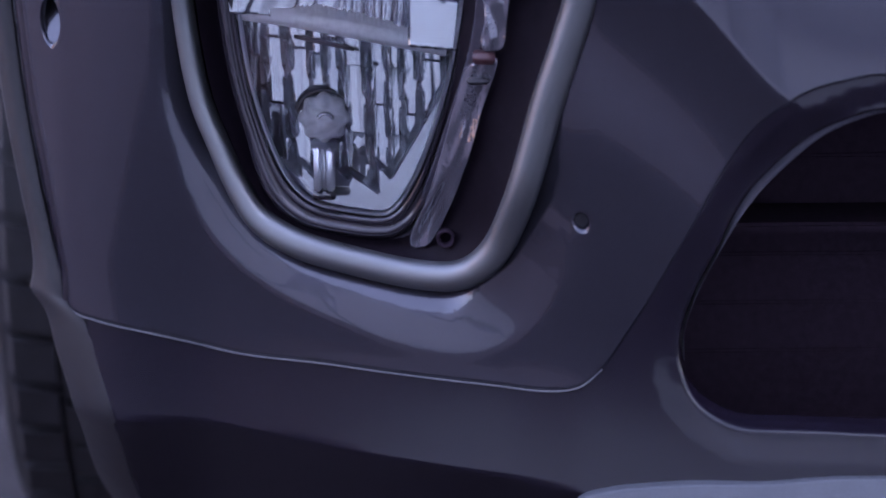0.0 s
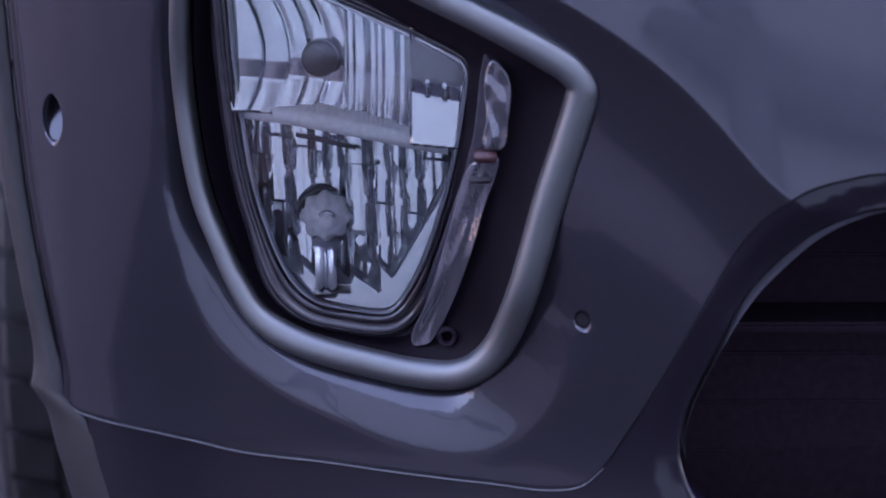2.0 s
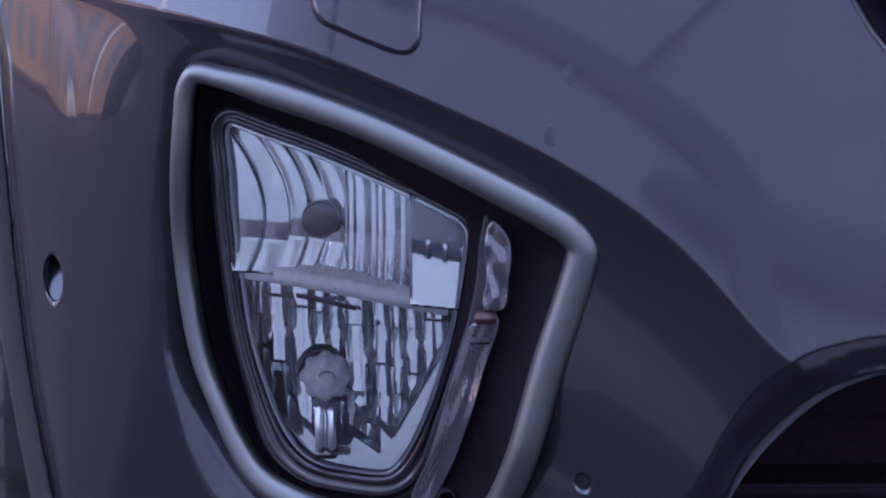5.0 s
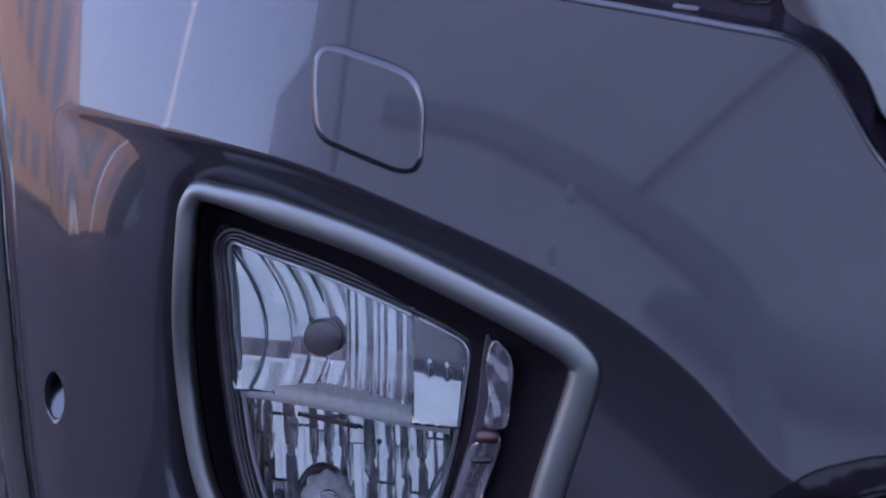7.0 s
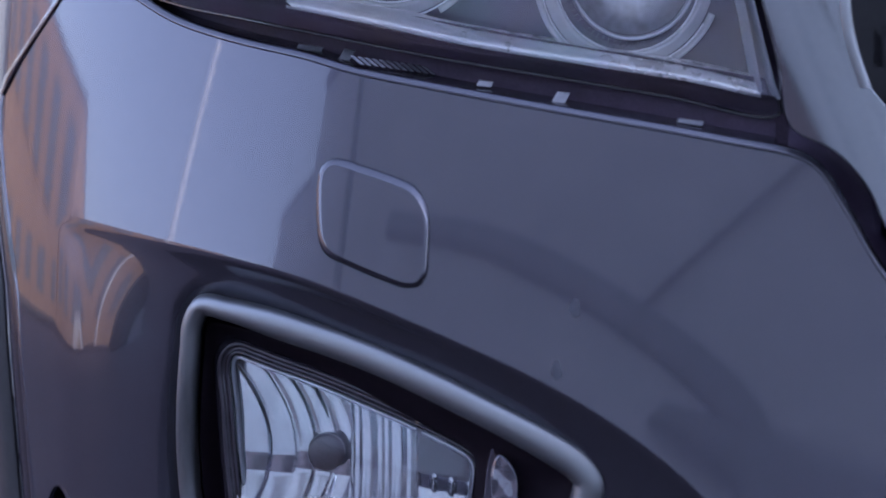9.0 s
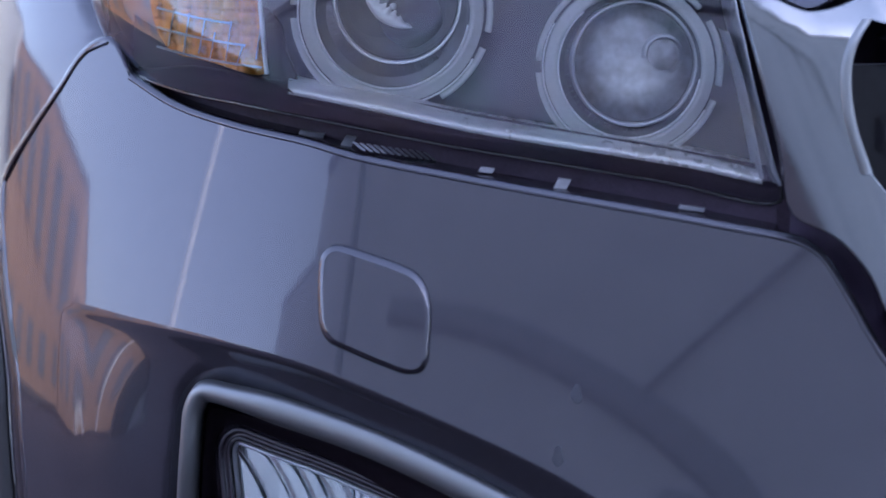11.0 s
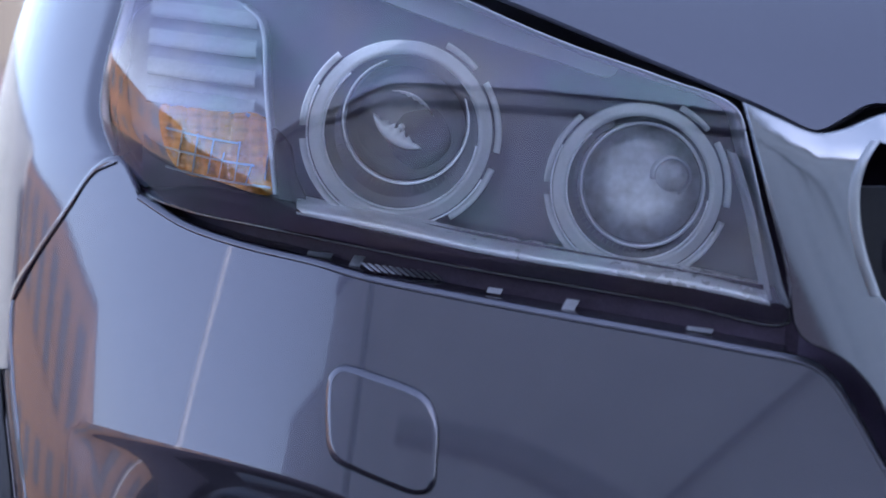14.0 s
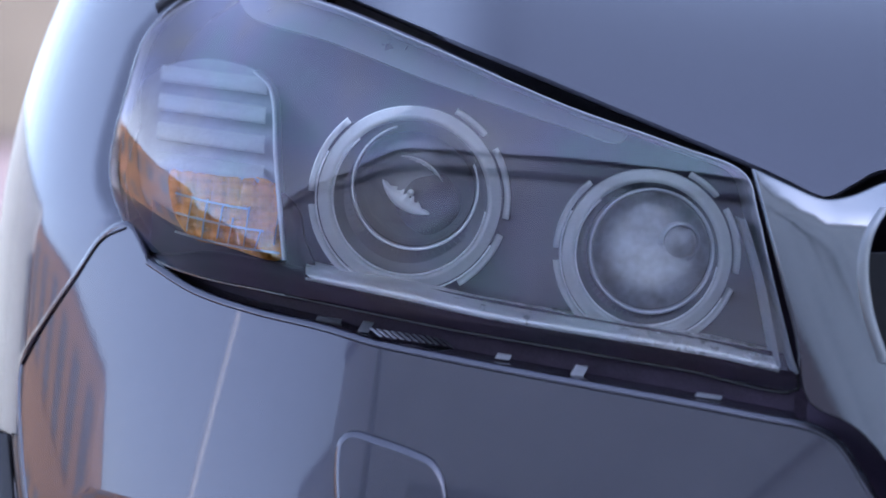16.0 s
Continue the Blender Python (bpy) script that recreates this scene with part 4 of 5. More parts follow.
GRID = [(-0.2002, 0.8904), (-0.1641, 0.8886), (-0.1258, 0.8849), (-0.1193, 0.8374), (-0.1544, 0.8425), (-0.1889, 0.8512)]


def grid_face(x, z):
    return lampface(x, z) + 0.028 + 0.004 * (math.sin(math.pi * z / 0.008) ** 8 + math.sin(math.pi * x / 0.011) ** 8)


panel("indicator", curve_through(IND, 5), lambda x, z: lampface(x, z) + 0.048, material("grey_indicator_back", (0.33, 0.35, 0.41), 0.35, 0.3, 0.0, 60, 0.15), lamp, "grey back of the indicator", step=0.006, rim=0.0)
for k in range(4):
    blade = [(-0.212 + 0.0028 * j, 0.9560 - 0.0195 * k - 0.09 * (0.0028 * j)) for j in range(29)]
    band("louvre", [[(x, lampface(x, z) + dy, z + dz) for x, z in blade] for dy, dz in ((0.046, -0.006), (0.030, -0.005), (0.028, -0.003), (0.034, 0.0045), (0.046, 0.006))], LOUVRE, lamp, "hazy grey louvre of the indicator", closed=False)
# ribs, rails and amber grid also stand in for the brick house's reflection
rng = random.Random(21)
for k in range(7):
    x0, z0, high = -0.186 + 0.0098 * k + rng.uniform(-0.002, 0.002), 0.846 + rng.uniform(0, 0.008), rng.uniform(0.012, 0.032)
    zz = [(x0 + 0.004 * u, z0 + high * u - 0.09 * (x0 + 0.19)) for u in np.linspace(0, 1, 8)]
    band("grid_rib", [[(x + dx, lampface(x, z) + dy, z) for x, z in zz] for dx, dy in ((-0.0005, 0.03), (-0.0003, 0.023), (0.0003, 0.023), (0.0005, 0.03))], LOUVRE, lamp, "pale upright rib for mirrored window lines", closed=False)
for k in range(3):
    zz = [(-0.196 + 0.075 * u, 0.849 + 0.013 * k - 0.0095 * u + 0.005 * (u - 0.5) ** 2) for u in np.linspace(0, 1 - 0.15 * k, 20)]
    band("grid_rail", [[(x, lampface(x, z) + dy, z + dz) for x, z in zz] for dz, dy in ((-0.0007, 0.03), (-0.0004, 0.0225), (0.0004, 0.0225), (0.0007, 0.03))], LOUVRE, lamp, "pale cross rail for mirrored window lines", closed=False)
panel("indicator_grid", curve_through(GRID, 5), grid_face, AMBER, lamp, "amber indicator screen whose ribbed grid also stands in for mirrored brickwork", step=0.0012, rim=0.003, roll=0.0006)
band("indicator_frame", [[(x + dx, lampface(x, z) + dy, z) for x, z in curve_through(IND[2:6], 8, False)] for dx, dy in ((-0.002, 0.02), (-0.0015, 0.014), (0.0005, 0.013), (0.0012, 0.02), (0.0016, 0.06))], ACRYLIC, lamp, "pale indicator frame", closed=False)

# bonnet
HOOD = [(-0.0928, 1.0150), (-0.0722, 1.0067), (-0.0239, 0.9877), (0.0289, 0.9673), (0.1022, 0.9376), (0.1903, 0.9018), (0.2097, 0.8929), 
    (0.2289, 0.8843), (0.2363, 0.8850), (0.2496, 0.8916), (0.2718, 0.9007)] + [(0.42, 0.872), (0.50, 0.88), (MID, 0.88), (MID, 1.118), (0.0, 1.125), (-0.14, 1.12), (-0.17, 1.03)]
panel("hood", curve_through(HOOD[:14], 5, False) + HOOD[14:], hoodface, PAINT, car, "dark metallic bonnet", rim=0.03, roll=0.003, step=0.012, both=True)

# grille surround and grille
SURR = [(0.1811, 0.9022), (0.2023, 0.8925), (0.2237, 0.8841), (0.2417, 0.8860), (0.2627, 0.8935), (0.2850, 0.8985), (0.3100, 0.8960)]
SURR_IN = [(0.2624, 0.8811), (0.2538, 0.8694), (0.2489, 0.8557), (0.2479, 0.8385), (0.2511, 0.8161), (0.2607, 0.7869)]
SURR_LOW = [(0.2713, 0.7027), (0.2616, 0.7250), (0.2476, 0.7423), (0.2372, 0.7502), (0.2147, 0.7617), (0.2078, 0.7988), (0.1991, 0.8332)]
surround = curve_through(SURR, 4, False) + [(0.40, 0.87), (MID, 0.878), (MID, 0.855), (0.40, 0.845)] + curve_through(SURR_IN, 5, False) + [(0.315, 0.72), (0.36, 0.64), (MID, 0.62), (MID, 0.585), (0.36, 0.59)] + curve_through(SURR_LOW, 4, False)
panel("grille_surround", surround, grilleface, material("bright_silver_trim", (0.215, 0.22, 0.24), 0.12, 1.0, 0.0, 25, 0.05, spread=0.03), car, "bright silver grille surround", rim=0.02, roll=0.001, step=0.008, both=True)
inner_edge = curve_through(SURR_IN, 5, False)
band("grille_ring", [[(x + dx, grilleface(x, z) + dy, z) for x, z in inner_edge] for dx, dy in ((-0.0055, -0.0004), (-0.0042, -0.0026), (-0.0005, -0.0030), (0.0018, -0.0010), (0.0028, 0.018))], SATIN, car, "pale bright ring round the grille opening", closed=False)
grille = empty("grille", car)
grille["label"] = "black radiator grille with bright bars"
bm = bmesh.new()
box(bm, (0.24, 0.10, 0.56), (2 * MID - 0.24, 0.11, 0.85))
part("backing", bm, BLACK, grille, smooth=False)
for k in range(11):
    for j in range(11):
        bm = bmesh.new()
        m = Matrix.Translation((0.285 + j * 0.055 + 0.0275 * (k % 2), 0.062, 0.60 + k * 0.026)) @ Matrix.Rotation(radians(90), 4, "X")
        bmesh.ops.create_cone(bm, cap_ends=False, segments=6, radius1=0.020, radius2=0.017, depth=0.03, matrix=m)
        part("cell", bm, GLOSSBLACK if (j + k) % 2 else CHROME, grille, smooth=False)

# black strips stand in for the shaded gaps at lamp tip and bonnet
tip = curve_through([(-0.2160, 0.9985), (-0.2040, 1.0075), (-0.1860, 1.0150), (-0.1620, 1.0205)], 6, False)
band("lamp_tip_seal", [[(x - 0.3 * d, lampface(x, z) + dy, z + d) for x, z in tip] for d, dy in ((-0.001, 0.006), (0.0, -0.002), (0.006, -0.002), (0.007, 0.01))], BLACK, car, "black strip for the shaded gap at the upper tip of the headlight", closed=False)
hood_edge = curve_through(HOOD[:14], 5, False)
band("hood_gap", [[(x, hoodface(x, z) + dy, z + dz) for x, z in hood_edge] for dy, dz in ((0.05, 0.02), (0.045, -0.012), (0.07, -0.022))], BLACK, car, "black strip for the shaded gap along the bonnet edge", closed=False, both=True)

SEAL = material("seal_and_shade_purple", (0.050, 0.034, 0.060), 0.5, 0.0, 0.0, 60, 0.3, spread=0.08, spec=0.25)
# dark carrier behind the skins, seen in the gaps
bm = bmesh.new()
bmesh.ops.create_grid(bm, x_segments=50, y_segments=40, size=0.5)
for v in bm.verts:
    x, z = -0.24 + (v.co.x + 0.5) * 2 * (MID + 0.24), 0.52 + (v.co.y + 0.5) * 0.40
    v.co = (x, plan(min(x, 2 * MID - x)) + 0.17 + 0.9 * max(z - 0.7, 0), z)
part("carrier", bm, SEAL, car, "dark carrier behind the panels")
lip = curve_through(TOP, 6, False)
rim_line = curve_through(TOP + RIGHT[:5], 6, False)
tangent = np.gradient(np.array(rim_line), axis=0)
upward = np.c_[-tangent[:, 1], tangent[:, 0]] / np.linalg.norm(tangent, axis=1)[:, None]
band("rolled_edge", [[(x + out * n[0], nose(x, z) + dy, z + out * n[1]) for (x, z), n in zip(rim_line, upward)] for out, dy in ((-0.0022, 0.0012), (-0.0018, -0.0006), (-0.0004, -0.0008), (0.0012, 0.0002), (0.0026, 0.0026), (0.0034, 0.0065), (0.0038, 0.012))], PAINT, car, "rolled upper edge of the bumper", closed=False)
# painted return takes the seal's dark tone in place of real shade
fold = slice(len(TOP) * 6 - 4, len(rim_line))
band("bumper_return", [[(x + out * n[0], nose(x, z) + dy, z + out * n[1]) for (x, z), n in zip(rim_line[fold], upward[fold])] for out, dy in ((0.0036, 0.010), (0.0060, 0.016), (0.0150, 0.030), (0.0260, 0.040))], SEAL, car, "bumper return beside the grille, coloured dark for its shade", closed=False)
band("bumper_shelf", [[(x, nose(x, z) + dy, z + dz) for x, z in lip] for dy, dz in ((0.006, 0.0020), (0.012, 0.0030), (0.045, 0.006))], PAINT, car, "painted ledge of the bumper under the headlight", closed=False)
band("lamp_seal", [[(x, nose(x, z) + dy, z + dz) for x, z in lip] for dy, dz in ((0.035, 0.0), (0.035, 0.016), (0.045, 0.04))], SEAL, car, "black seal under the headlight", closed=False)

BRACKET = material("grey_bracket", (0.17, 0.17, 0.20), 0.4, 0.3, 0.0, 90, 0.3)
# small brackets that show in the gap under the headlight
for x, z, w, h, ribs in ((-0.088, 0.7985, 0.016, 0.004, 0), (-0.063, 0.7960, 0.007, 0.006, 0), (-0.032, 0.7905, 0.050, 0.005, 11), (0.026, 0.7808, 0.009, 0.003, 0), (0.074, 0.7735, 0.008, 0.006, 0), (0.155, 0.7600, 0.016, 0.0022, 0)):
    y = nose(x, z) + 0.016
    for k in range(max(ribs, 1)):
        bm = bmesh.new()
        xa = x - w / 2 + w * k / max(ribs, 1)
        xb = xa + w / max(ribs, 1) * (0.5 if ribs else 1.0)
        q = [bm.verts.new((xx - (1.3 if ribs else -0.6) * (zz - z), y + 0.25 * (xx - x) + d + 0.6 * (zz - z), zz - 0.16 * (xx - x))) for d in (0.0, 0.006) for xx, zz in ((xa, z - h / 2), (xb, z - h / 2), (xb, z + h / 2), (xa, z + h / 2))]
        for f in ((0, 1, 2, 3), (7, 6, 5, 4), (0, 4, 5, 1), (1, 5, 6, 2), (2, 6, 7, 3), (3, 7, 4, 0)):
            bm.faces.new([q[i] for i in f])
        part("bracket_rib" if ribs else "bracket", bm, BRACKET, car, "small grey bracket in the gap under the headlight", smooth=False)

# fender and flank
def flank(u, z):
    """Body section: u 0 at the corner of the nose, growing along the side."""
    if u < 1:
        x = -0.12 - 0.219 * math.sin(u * math.pi / 2)
        y = skin(x, z) + 0.003
    else:
        x = -0.339 - 0.012 * (1 - math.exp(-(u - 1) * 2))
        y = skin(-0.339, z) + 0.003 + (u - 1) * 0.55
    x += 1.0 * max(z - 0.82, 0) ** 2
    return x, y


wing_edge = sorted([(p[1] + 0.001, p[0] - 0.0030) for p in UPLEFT[2:6]] + [(p[1], p[0] + 0.004) for p in LAMP_TOP[::-1][:7]] + [(0.8545, -0.2310), (0.8650, -0.2335)])
bm = bmesh.new()
rows = []
for i in range(88):
    z = 0.30 + i * 0.0082
    xe = float(np.interp(z, [p[0] for p in wing_edge], [p[1] for p in wing_edge]))
    u0 = math.asin(min(max((-0.12 - xe) / 0.219, 0.0), 1.0)) * 2 / math.pi
    bevel = 0.018 * ease(0.838, 0.875, z)
    row = []
    for j in range(130):
        x, y = flank(u0 + (2.8 - u0) * (j / 129) ** 1.4, z)
        row.append(bm.verts.new((x, y + 0.5 * max(0.0, bevel - (xe - x)), z)))
    rows.append(row)
for ra, rb in zip(rows, rows[1:]):
    for j in range(129):
        q = (ra[j], ra[j + 1], rb[j + 1], rb[j])
        c = sum((v.co for v in q), Vector()) / 4
        if (c.y - 0.92) ** 2 + (c.z - GROUND - 0.37) ** 2 < 0.435 ** 2 or c.z < 0.64 and c.y < 0.9:
            continue
        bm.faces.new(q[::-1])
bmesh.ops.delete(bm, geom=[v for v in bm.verts if not v.link_faces], context="VERTS")
part("fender", bm, PAINT, car, "dark metallic front wing")

band("wing_gap", [[(x + dx, skin(x, z) + dy, z + dx * 0.7) for x, z in curve_through(UPLEFT[2:7], 6, False)] for dx, dy in ((-0.0024, 0.006), (-0.0020, -0.0006), (-0.0007, -0.0006), (0.0, 0.006))], DEEPBLACK, car, "dark gap between wing and bumper", closed=False)

# wheel arch lips beside the bumper
left_edge = curve_through(LOWSEAM[-1:] + LEFT + UPLEFT[:2], 6, False)
band("arch_flange", [[(x + dx, nose(x, z) + dy, z) for x, z in left_edge] for dx, dy in ((0.0, 0.001), (-0.003, 0.003), (-0.009, 0.010), (-0.0095, 0.022))], GREYPLASTIC, car, "grey plastic wheel arch lip", closed=False)
low_edge = curve_through([(-0.2535, 0.2871), (-0.2498, 0.2822), (-0.2410, 0.2709), (-0.2350, 0.2483), (-0.2223, 0.2057), (-0.2128, 0.1329), (-0.1961, 0.0809)], 6, False)
arch_path = low_edge[::-1] + left_edge[1:]
arch_rows = []
for (ax, ay), (bx, by) in (((0.0, 0.0015), (-0.0115, 0.020)), ((-0.004, 0.003), (-0.0125, 0.013)), ((-0.030, 0.030), (-0.028, 0.030)), ((-0.032, 0.036), (-0.030, 0.036)), ((-0.032, 0.14), (-0.030, 0.12))):
    arch_rows.append([(x + ax + (bx - ax) * ease(0.262, 0.33, z), nose(x, z) + ay + (by - ay) * ease(0.262, 0.33, z), z) for x, z in arch_path])
band("arch_trim", arch_rows, ARCH, car, "grey plastic wheel arch trim", closed=False)

# front wheel
wheel = empty("wheel", car, (-0.240, 0.92, GROUND + 0.365))
bm = bmesh.new()
R = 0.365
prof = [(0.24, -0.09), (0.25, -0.108), (0.29, -0.1175), (0.335, -0.1165), (0.350, -0.108), (0.3515, -0.098), (0.352, 0), (0.3515, 0.098), (0.350, 0.108), (0.335, 0.1165), (0.29, 0.1175), (0.25, 0.108), (0.24, 0.09)]
N = 96
rows = [[bm.verts.new((h, r * math.cos(2 * math.pi * k / N), r * math.sin(2 * math.pi * k / N))) for k in range(N)] for r, h in prof]
for ra, rb in zip(rows, rows[1:]):
    for k in range(N):
        bm.faces.new((ra[k], rb[k], rb[(k + 1) % N], ra[(k + 1) % N]))
bmesh.ops.recalc_face_normals(bm, faces=bm.faces[:])
part("tyre", bm, RUBBER, wheel, "black tyre with blocky tread")
for lo, hi, ph in ((-0.106, -0.066, 0.0), (-0.060, -0.023, 0.4), (-0.015, 0.015, 0.1), (0.023, 0.060, 0.6), (0.070, 0.117, 0.5)):
    bm = bmesh.new()
    outer, step = (R if abs(lo + hi) < 0.1 else R - 0.002), 2 * math.pi / 46
    vs = [bm.verts.new((h, r * math.cos(a), r * math.sin(a))) for r in (0.347, outer) for h, a in ((lo, 0.0), (hi, 0.12 * step), (hi, 0.88 * step), (lo, 0.76 * step))]
    if lo < -0.1:
        for i in (4, 7):
            vs[i].co.x += 0.006
    for q in ((4, 5, 6, 7), (0, 4, 7, 3), (1, 2, 6, 5), (0, 1, 5, 4), (3, 7, 6, 2)):
        bm.faces.new([vs[i] for i in q])
    bmesh.ops.recalc_face_normals(bm, faces=bm.faces[:])
    block = part("tread_block", bm, RUBBER, wheel, smooth=False)
    block.rotation_euler.x = ph * step
    for k in range(1, 46):
        more = new("tread_block", block.data)
        more.parent = wheel
        more.rotation_euler.x = (k + ph) * step
lathe("rim", [(0.0, 0.075), (0.06, 0.078), (0.07, 0.065), (0.20, 0.085), (0.235, 0.10), (0.245, 0.105), (0.24, 0.06), (0.22, 0.0), (0.22, -0.09), (0.24, -0.105)], (0, 0, 0), SATIN, wheel, "silver alloy wheel rim", axis=(-1, 0, 0))

# engine bay and floor behind the nose
bm = bmesh.new()
box(bm, (-0.06, 0.36, 0.06), (2 * MID + 0.06, 4.2, 0.76))
bmesh.ops.bevel(bm, geom=bm.edges[:], offset=0.04, segments=3, affect="EDGES")
part("underbody", bm, BLACK, car, "dark underbody")

# body behind the nose, closed over the engine bay
half = [(-0.06, 0.10, 1.0), (-0.06, 0.66, 1.0), (-0.325, 0.71, 1.0), (-0.335, 0.84, 0.72), (-0.30, 0.98, 0.68), (-0.22, 1.06, 0.68), (-0.08, 1.105, 0.70), (MID, 1.125, 0.72)]
section = half + [(2 * MID - x, z, y) for x, z, y in half[-2::-1]]
band("body_shell", [[(x, y0, z) for x, z, y0 in section], [(x, 1.3, z + 0.01) for x, z, _ in section], [(x, 2.3, z + 0.03) for x, z, _ in section], [(x, 4.2, z + 0.03) for x, z, _ in section],
                    [(MID + 0.92 * (x - MID), 4.36, 0.62 + 0.9 * (z - 0.62)) for x, z, _ in section], [(MID + 0.5 * (x - MID), 4.38, 0.62 + 0.5 * (z - 0.62)) for x, z, _ in section], [(MID, 4.38, 0.62) for _ in section]],
     PAINT, car, "dark metallic body behind the bonnet", closed=False)
for x0, y0, y1, name in ((-0.325, 1.42, 3.12, "sill"), (2 * MID + 0.05, 1.42, 3.12, "sill"), (-0.31, 4.02, 4.34, "rear_corner"), (2 * MID + 0.05, 4.02, 4.34, "rear_corner")):
    bm = bmesh.new()
    box(bm, (x0, y0, 0.12), (x0 + 0.27, y1, 0.715))
    bmesh.ops.bevel(bm, geom=bm.edges[:], offset=0.03, segments=3, affect="EDGES")
    part(name, bm, PAINT, car)


def cabin_ring(z, dx, ya, yb):
    """Plan of the cabin at one height, rounded at its corners."""
    a, b, h, w = MID, (ya + yb) / 2, (yb - ya) / 2, 0.81 - dx
    return [(a + w * math.copysign(abs(math.cos(t)) ** 0.28, math.cos(t)), b + h * math.copysign(abs(math.sin(t)) ** 0.28, math.sin(t)), z) for t in np.linspace(0, 2 * math.pi, 72, endpoint=False)]


band("cabin_glass", [cabin_ring(1.05, 0.0, 0.95, 4.22), cabin_ring(1.14, 0.01, 1.02, 4.20), cabin_ring(1.50, 0.14, 1.72, 4.02)], GLOSSBLACK, car, "dark tinted cabin glazing")
band("cabin_roof", [cabin_ring(1.495, 0.13, 1.70, 4.04), cabin_ring(1.53, 0.15, 1.80, 4.02), cabin_ring(1.56, 0.24, 2.00, 3.90), cabin_ring(1.575, 0.50, 2.5, 3.5), cabin_ring(1.577, 0.80, 2.9, 3.0)], PAINT, car, "dark metallic roof")
for ob in [o for o in car.children if o.name == "wheel"]:
    copy_thing(ob, Matrix.Translation((0, 2.66, 0)) @ ob.matrix_basis)

# the same parts on the other side of the car
for ob in [o for o in car.children if o.name.split(".")[0] == "wheel" or o.name in ("headlight", "fog_lamp", "washer_cover", "sensor", "side_sensor", "fender", "arch_flange", "arch_trim", "bumper_shelf", "lamp_seal", "wing_gap", "grille_ring")]:
    copy_thing(ob, Matrix.Translation((2 * MID, 0, 0)) @ Matrix.Diagonal((-1, 1, 1, 1)) @ ob.matrix_basis)

# ground and surroundings
bm = bmesh.new()
bmesh.ops.create_grid(bm, x_segments=60, y_segments=60, size=600, matrix=Matrix.Translation((0, 0, GROUND)))
tagged(part("ground", bm, ASPHALT), "dark grey asphalt of the parking place", "ground", kind="structure")
bm = bmesh.new()
box(bm, (-60, 5.0, GROUND), (-14.5, 90, GROUND + 0.12))
tagged(part("pavement", bm, PAVING, smooth=False), "pale paved footway beyond the parking place", "pavement", kind="structure")

# unseen ground patch, added to lift and warm what the flank mirrors
bm = bmesh.new()
box(bm, (-14.0, -5.5, GROUND - 0.1), (-1.6, 26.0, GROUND + 0.03))
bmesh.ops.bevel(bm, geom=bm.edges[:], offset=0.01, segments=2, affect="EDGES")
tagged(part("parking_bay", bm, material("brown_paving", (0.150, 0.108, 0.110), 0.85, 0.0, 0.0, 2.0, 0.25, 0.3), smooth=False), "brownish ground patch, added out of view to warm the flank's reflections", "pavement", kind="structure")
# unseen pale slab, added to brighten what the fog lamp's ledge mirrors
bm = bmesh.new()
box(bm, (0.6, -6.2, GROUND), (25.0, -3.3, GROUND + 0.10))
bmesh.ops.bevel(bm, geom=bm.edges[:], offset=0.02, segments=2, affect="EDGES")
tagged(part("footway", bm, material("concrete_paving", (0.33, 0.32, 0.31), 0.85, 0.0, 0.0, 3.0, 0.15, 0.3), smooth=False), "pale concrete slab along the grey wall, added out of view to lift reflections", "pavement", kind="structure")


def building(name, lo, hi, wall, storeys, bays, face, label):
    """A plain block with rows of recessed windows on the face that looks at the car."""
    b = empty(name)
    bm = bmesh.new()
    box(bm, lo, hi)
    part("wall", bm, wall, b, smooth=False)
    bm = bmesh.new()
    box(bm, (lo[0] - 0.07, lo[1] - 0.07, hi[2]), (hi[0] + 0.07, hi[1] + 0.07, hi[2] + 0.09))
    part("roof", bm, ROOFING, b, smooth=False)
    ax = 1 if face == "x" else 0
    span = hi[ax] - lo[ax]
    for s in range(storeys):
        z0 = lo[2] + (hi[2] - lo[2]) * (s + 0.28) / storeys
        z1 = lo[2] + (hi[2] - lo[2]) * (s + 0.80) / storeys
        for k in range(bays):
            a0, a1 = lo[ax] + span * (k + 0.3) / bays, lo[ax] + span * (k + 0.7) / bays
            for nm, out, m, g in (("window_frame", 0.06, PAVING, 0.07), ("window", 0.075, WINDOW, 0.0)):
                bm = bmesh.new()
                if face == "x":
                    box(bm, (hi[0] - 0.05, a0 - g, z0 - g), (hi[0] + out, a1 + g, z1 + g))
                else:
                    box(bm, (a0 - g, hi[1] - 0.05, z0 - g), (a1 + g, hi[1] + out, z1 + g))
                part(nm, bm, m, b, smooth=False)
    return tagged(b, label, "building")


WALLGREY = material("dark_wall_grey", (0.19, 0.19, 0.20), 0.5, 0.0, 0.0, 5, 0.2)
ROOFING = material("dark_roofing", (0.05, 0.048, 0.055), 0.7, 0.0, 0.0, 2.0, 0.2)
# pane colour carries a grey-blue stand-in for mirrored sky
WINDOW = material("sky_toned_glass", (0.16, 0.18, 0.22), 0.08, 0.0, 0.0, 1.0, 0.3)
building("brick_building", (-38, 4.9, GROUND), (-24, 16.0, 7.3), BRICK, 2, 6, "x", "orange brick house with pale framed windows")
# unseen wing, added to fill the lower bumper's reflection with brick
building("brick_wing", (-36, -7.0, GROUND), (-24, 4.6, 5.4), BRICK, 1, 4, "x", "low orange brick wing with pale framed windows, added out of view for reflections")
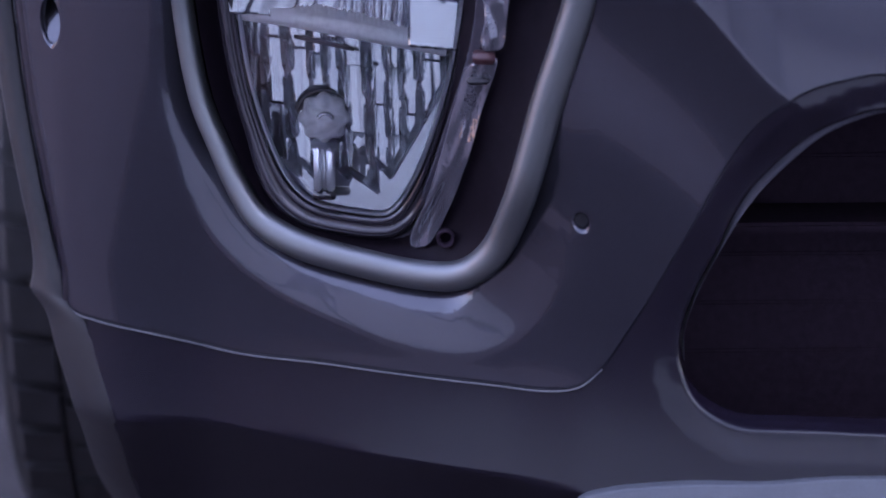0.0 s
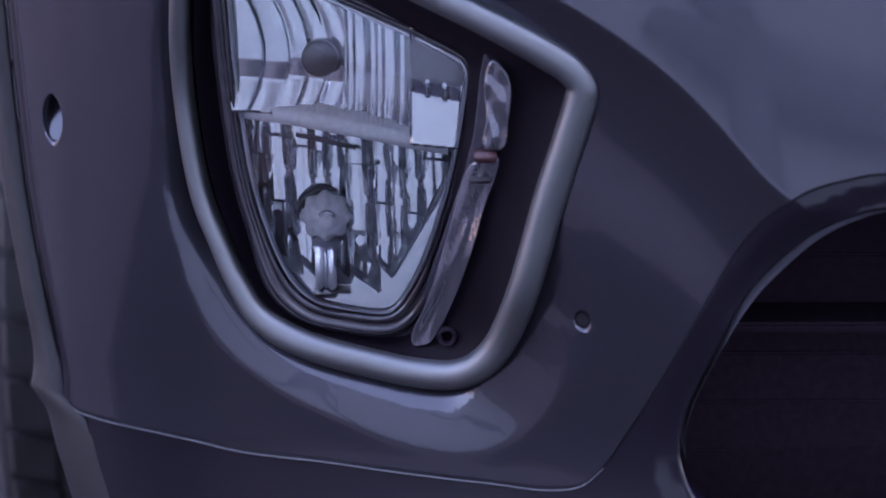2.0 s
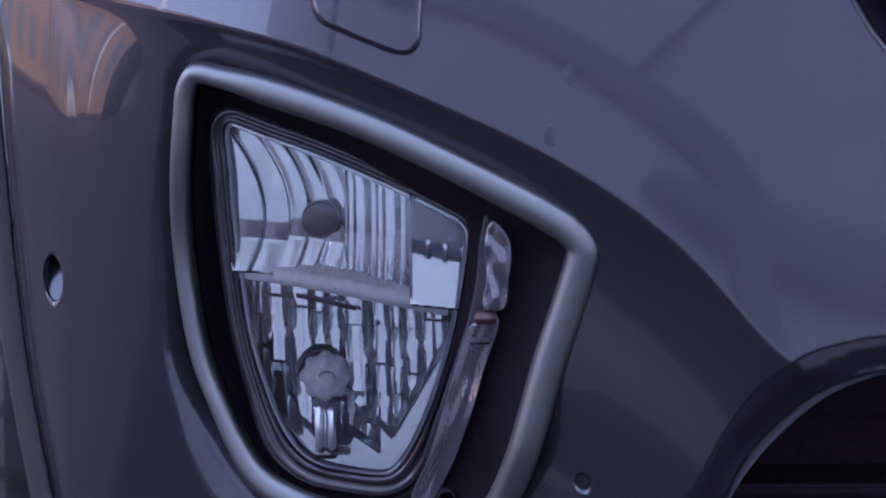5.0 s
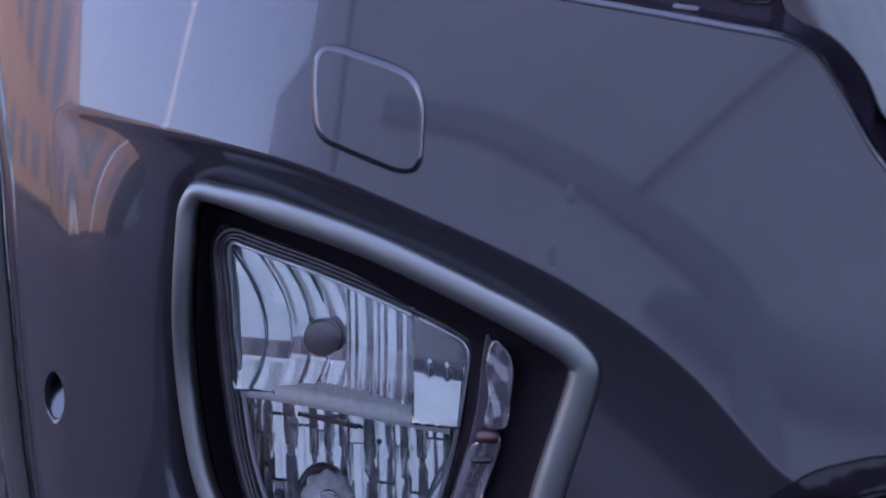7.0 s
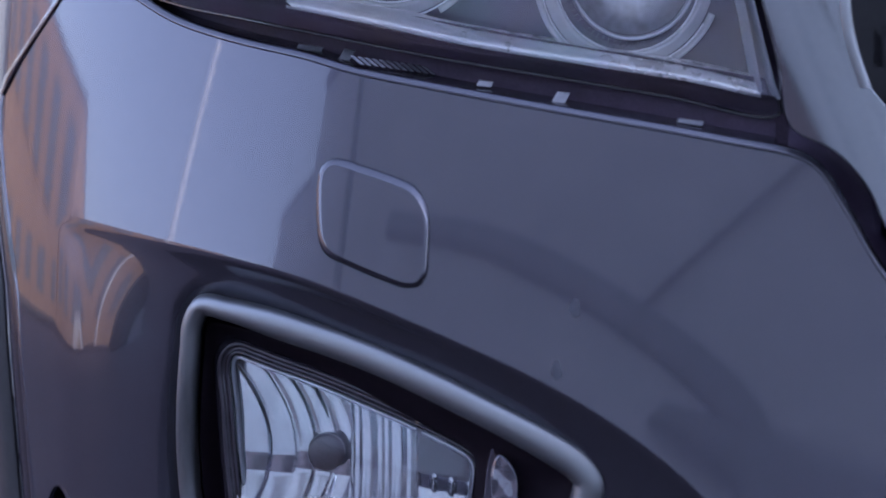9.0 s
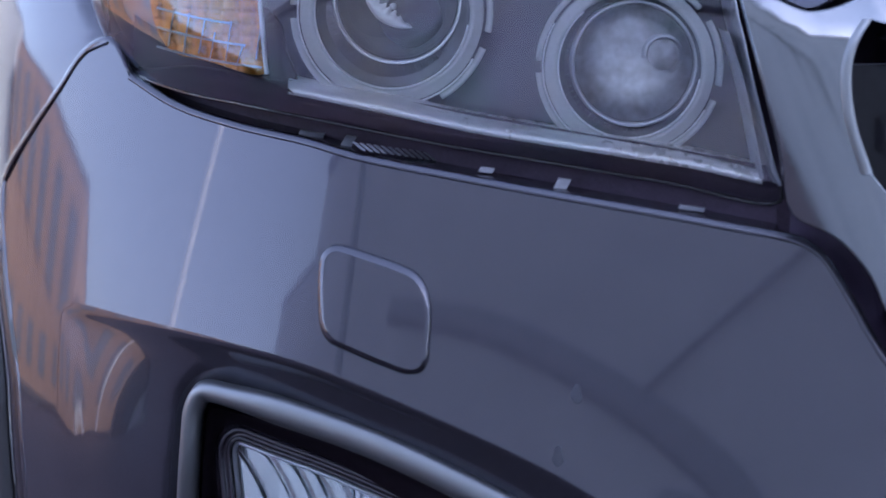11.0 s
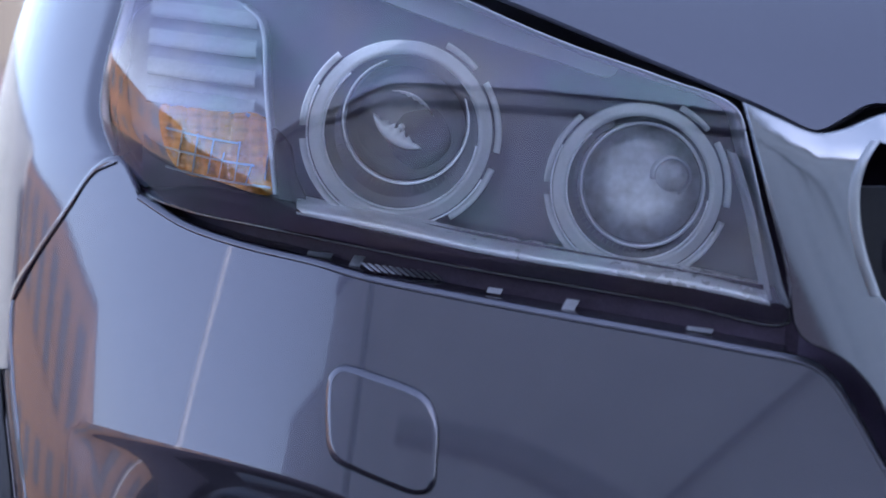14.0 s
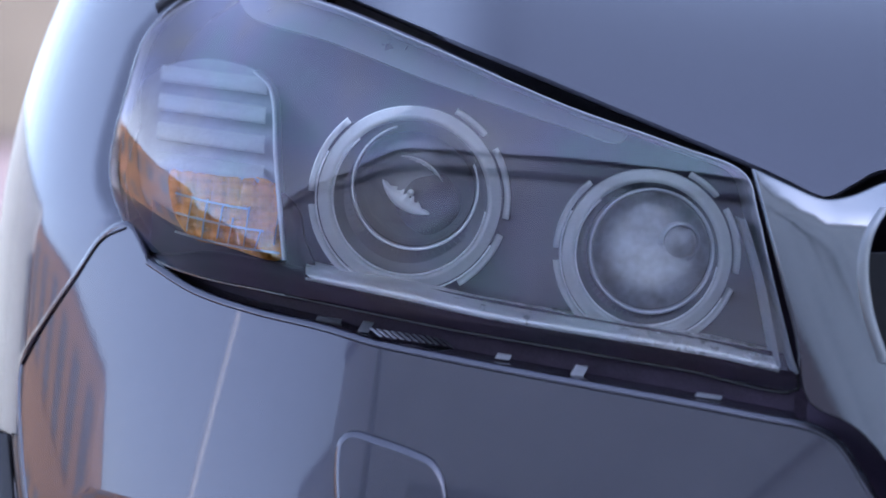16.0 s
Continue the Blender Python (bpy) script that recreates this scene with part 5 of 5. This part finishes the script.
# unseen block, added so the front wing mirrors pale plaster instead of sky
PLASTER = material("pale_plaster", (0.50, 0.51, 0.52), 0.85, 0.0, 0.0, 0.8, 0.15)
building("pale_house", (-40, 18.0, GROUND), (-26, 44, 8.5), PLASTER, 0, 0, "x", "pale plastered block, added out of view to tone the wing's reflection")
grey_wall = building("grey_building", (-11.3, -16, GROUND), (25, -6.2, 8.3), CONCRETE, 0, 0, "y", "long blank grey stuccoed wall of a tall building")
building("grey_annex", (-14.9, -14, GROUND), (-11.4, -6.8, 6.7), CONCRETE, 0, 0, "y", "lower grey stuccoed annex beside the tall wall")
# dark strips added on the wall for dark lines mirrored in the bumper
for name, line, r in (("wall_cable", [(-5.9, 4.6), (-3.8, 4.2), (-2.7, 3.8), (-1.9, 3.4), (-1.35, 3.05), (-0.9, 2.65), (-0.5, 1.9)], 0.13),
                      ("wall_brace", [(-2.0, 3.3), (-1.1, 4.05), (-0.2, 4.85)], 0.05), ("low_cable", [(-1.6, 2.6), (-0.7, 2.4), (0.0, 2.3), (0.9, 2.25)], 0.09)):
    path = curve_through(line, 6, False)
    band(name, [[(x + r * math.cos(k * math.pi / 4), -6.16 + 0.05 * math.sin(k * math.pi / 4), z + r * math.cos(k * math.pi / 4)) for x, z in path] for k in range(9)], WALLGREY, grey_wall, "dark painted metal", closed=False)

bm = bmesh.new()
box(bm, (-11.3, -6.2, 7.55), (25.0, -6.06, 7.68))
part("gutter", bm, ROOFING, grey_wall, "dark gutter under the eaves", smooth=False)

lathe("downpipe", [(0.14, 0.0), (0.14, 7.6)], (-8.3, -6.13, GROUND), WALLGREY, grey_wall, "dark downpipe on the wall", axis=(0, 0, 1), n=12)

# lamp post on the far side of the lot
POLE = material("white_painted_steel", (0.92, 0.90, 0.88), 0.5, 0.0, 0.0, 6, 0.1)
post = empty("street_lamp", None, (-21.5, -2.6, GROUND))
lathe("pole", [(0.24, 0.0), (0.24, 0.9), (0.17, 1.0), (0.13, 12.0), (0, 12.0)], (0, 0, 0), POLE, post, "pale painted steel pole", axis=(0, 0, 1), n=16)
bm = bmesh.new()
box(bm, (-0.15, -0.15, 11.95), (0.75, 0.15, 12.15))
bmesh.ops.bevel(bm, geom=bm.edges[:], offset=0.04, segments=2, affect="EDGES")
part("lamp_head", bm, PALE, post, smooth=False)
tagged(post, "pale steel street lamp standing at the edge of the lot", "street lamp")

# orange marker post behind the car and a tan house far off
marker = empty("marker_post", None, (-0.87, 4.0, GROUND))
lathe("post", [(0.075, 0.0), (0.075, 0.66), (0.06, 0.70), (0, 0.70)], (0, 0, 0), ORANGE, marker, "orange plastic post", axis=(0, 0, 1), n=20)
lathe("foot", [(0.16, 0.0), (0.16, 0.03), (0.10, 0.05), (0.075, 0.05)], (0, 0, 0), BLACK, marker, "black rubber foot", axis=(0, 0, 1), n=24)
tagged(marker, "orange plastic marker post standing behind the car", "marker post")
TAN = material("tan_timber", (0.065, 0.056, 0.048), 0.9, 0.0, 0.0, 0.9, 0.25)
building("tan_house", (-16, 30, GROUND), (3, 40, 3.4), TAN, 0, 0, "y", "low tan boarded house across the lot")

# dried tar spots on the bumper
for (x, z), rx, rz in zip([(0.0815, 0.6482), (0.0698, 0.6104)], (0.003, 0.0028), (0.0055, 0.006)):
    ring = [(x + rx * (1 + 0.25 * math.sin(3 * a + x * 50)) * math.cos(a), z + rz * math.sin(a)) for a in np.linspace(0, 2 * math.pi, 18, endpoint=False)]
    panel("tar_spot", ring, bumper_face, material("dull_tar", (0.05, 0.05, 0.065), 0.5, 0.2, 0.0, 200, 0.3), car, "dull dried spot", rim=0.0004, roll=0.0003, lift=0.0003, step=0.003)

# clipped hedge, out of view, set between the two buildings to darken reflections
LEAF = material("hedge_leaves", (0.035, 0.055, 0.025), 0.7, 0.0, 0.0, 8, 0.5)
bm = bmesh.new()
rng = random.Random(4)
for k in range(4000):
    z = rng.uniform(0.0, 2.2)
    side = rng.random()
    x, y = (-15.6 + rng.uniform(-0.15, 0.15), rng.uniform(-7.6, -4.6)) if side < 0.75 else (-15.6 - rng.uniform(0, 1.2), rng.uniform(-7.6, -4.6))
    if side >= 0.75:
        z = 2.2 + rng.uniform(-0.15, 0.2)
    c = Vector((x, y, GROUND + z))
    q = Euler((rng.uniform(0, 6), rng.uniform(0, 6), rng.uniform(0, 6))).to_matrix()
    vs = [bm.verts.new(c + q @ Vector(v)) for v in ((-0.1, 0, 0), (0, -0.05, 0.02), (0.1, 0, 0), (0, 0.05, 0.02))]
    bm.faces.new(vs)
box(bm, (-16.8, -7.6, GROUND), (-15.72, -4.6, GROUND + 2.15))
tagged(part("hedge", bm, LEAF, smooth=False), "tall clipped dark green hedge at the edge of the lot", "hedge", kind="stuff")
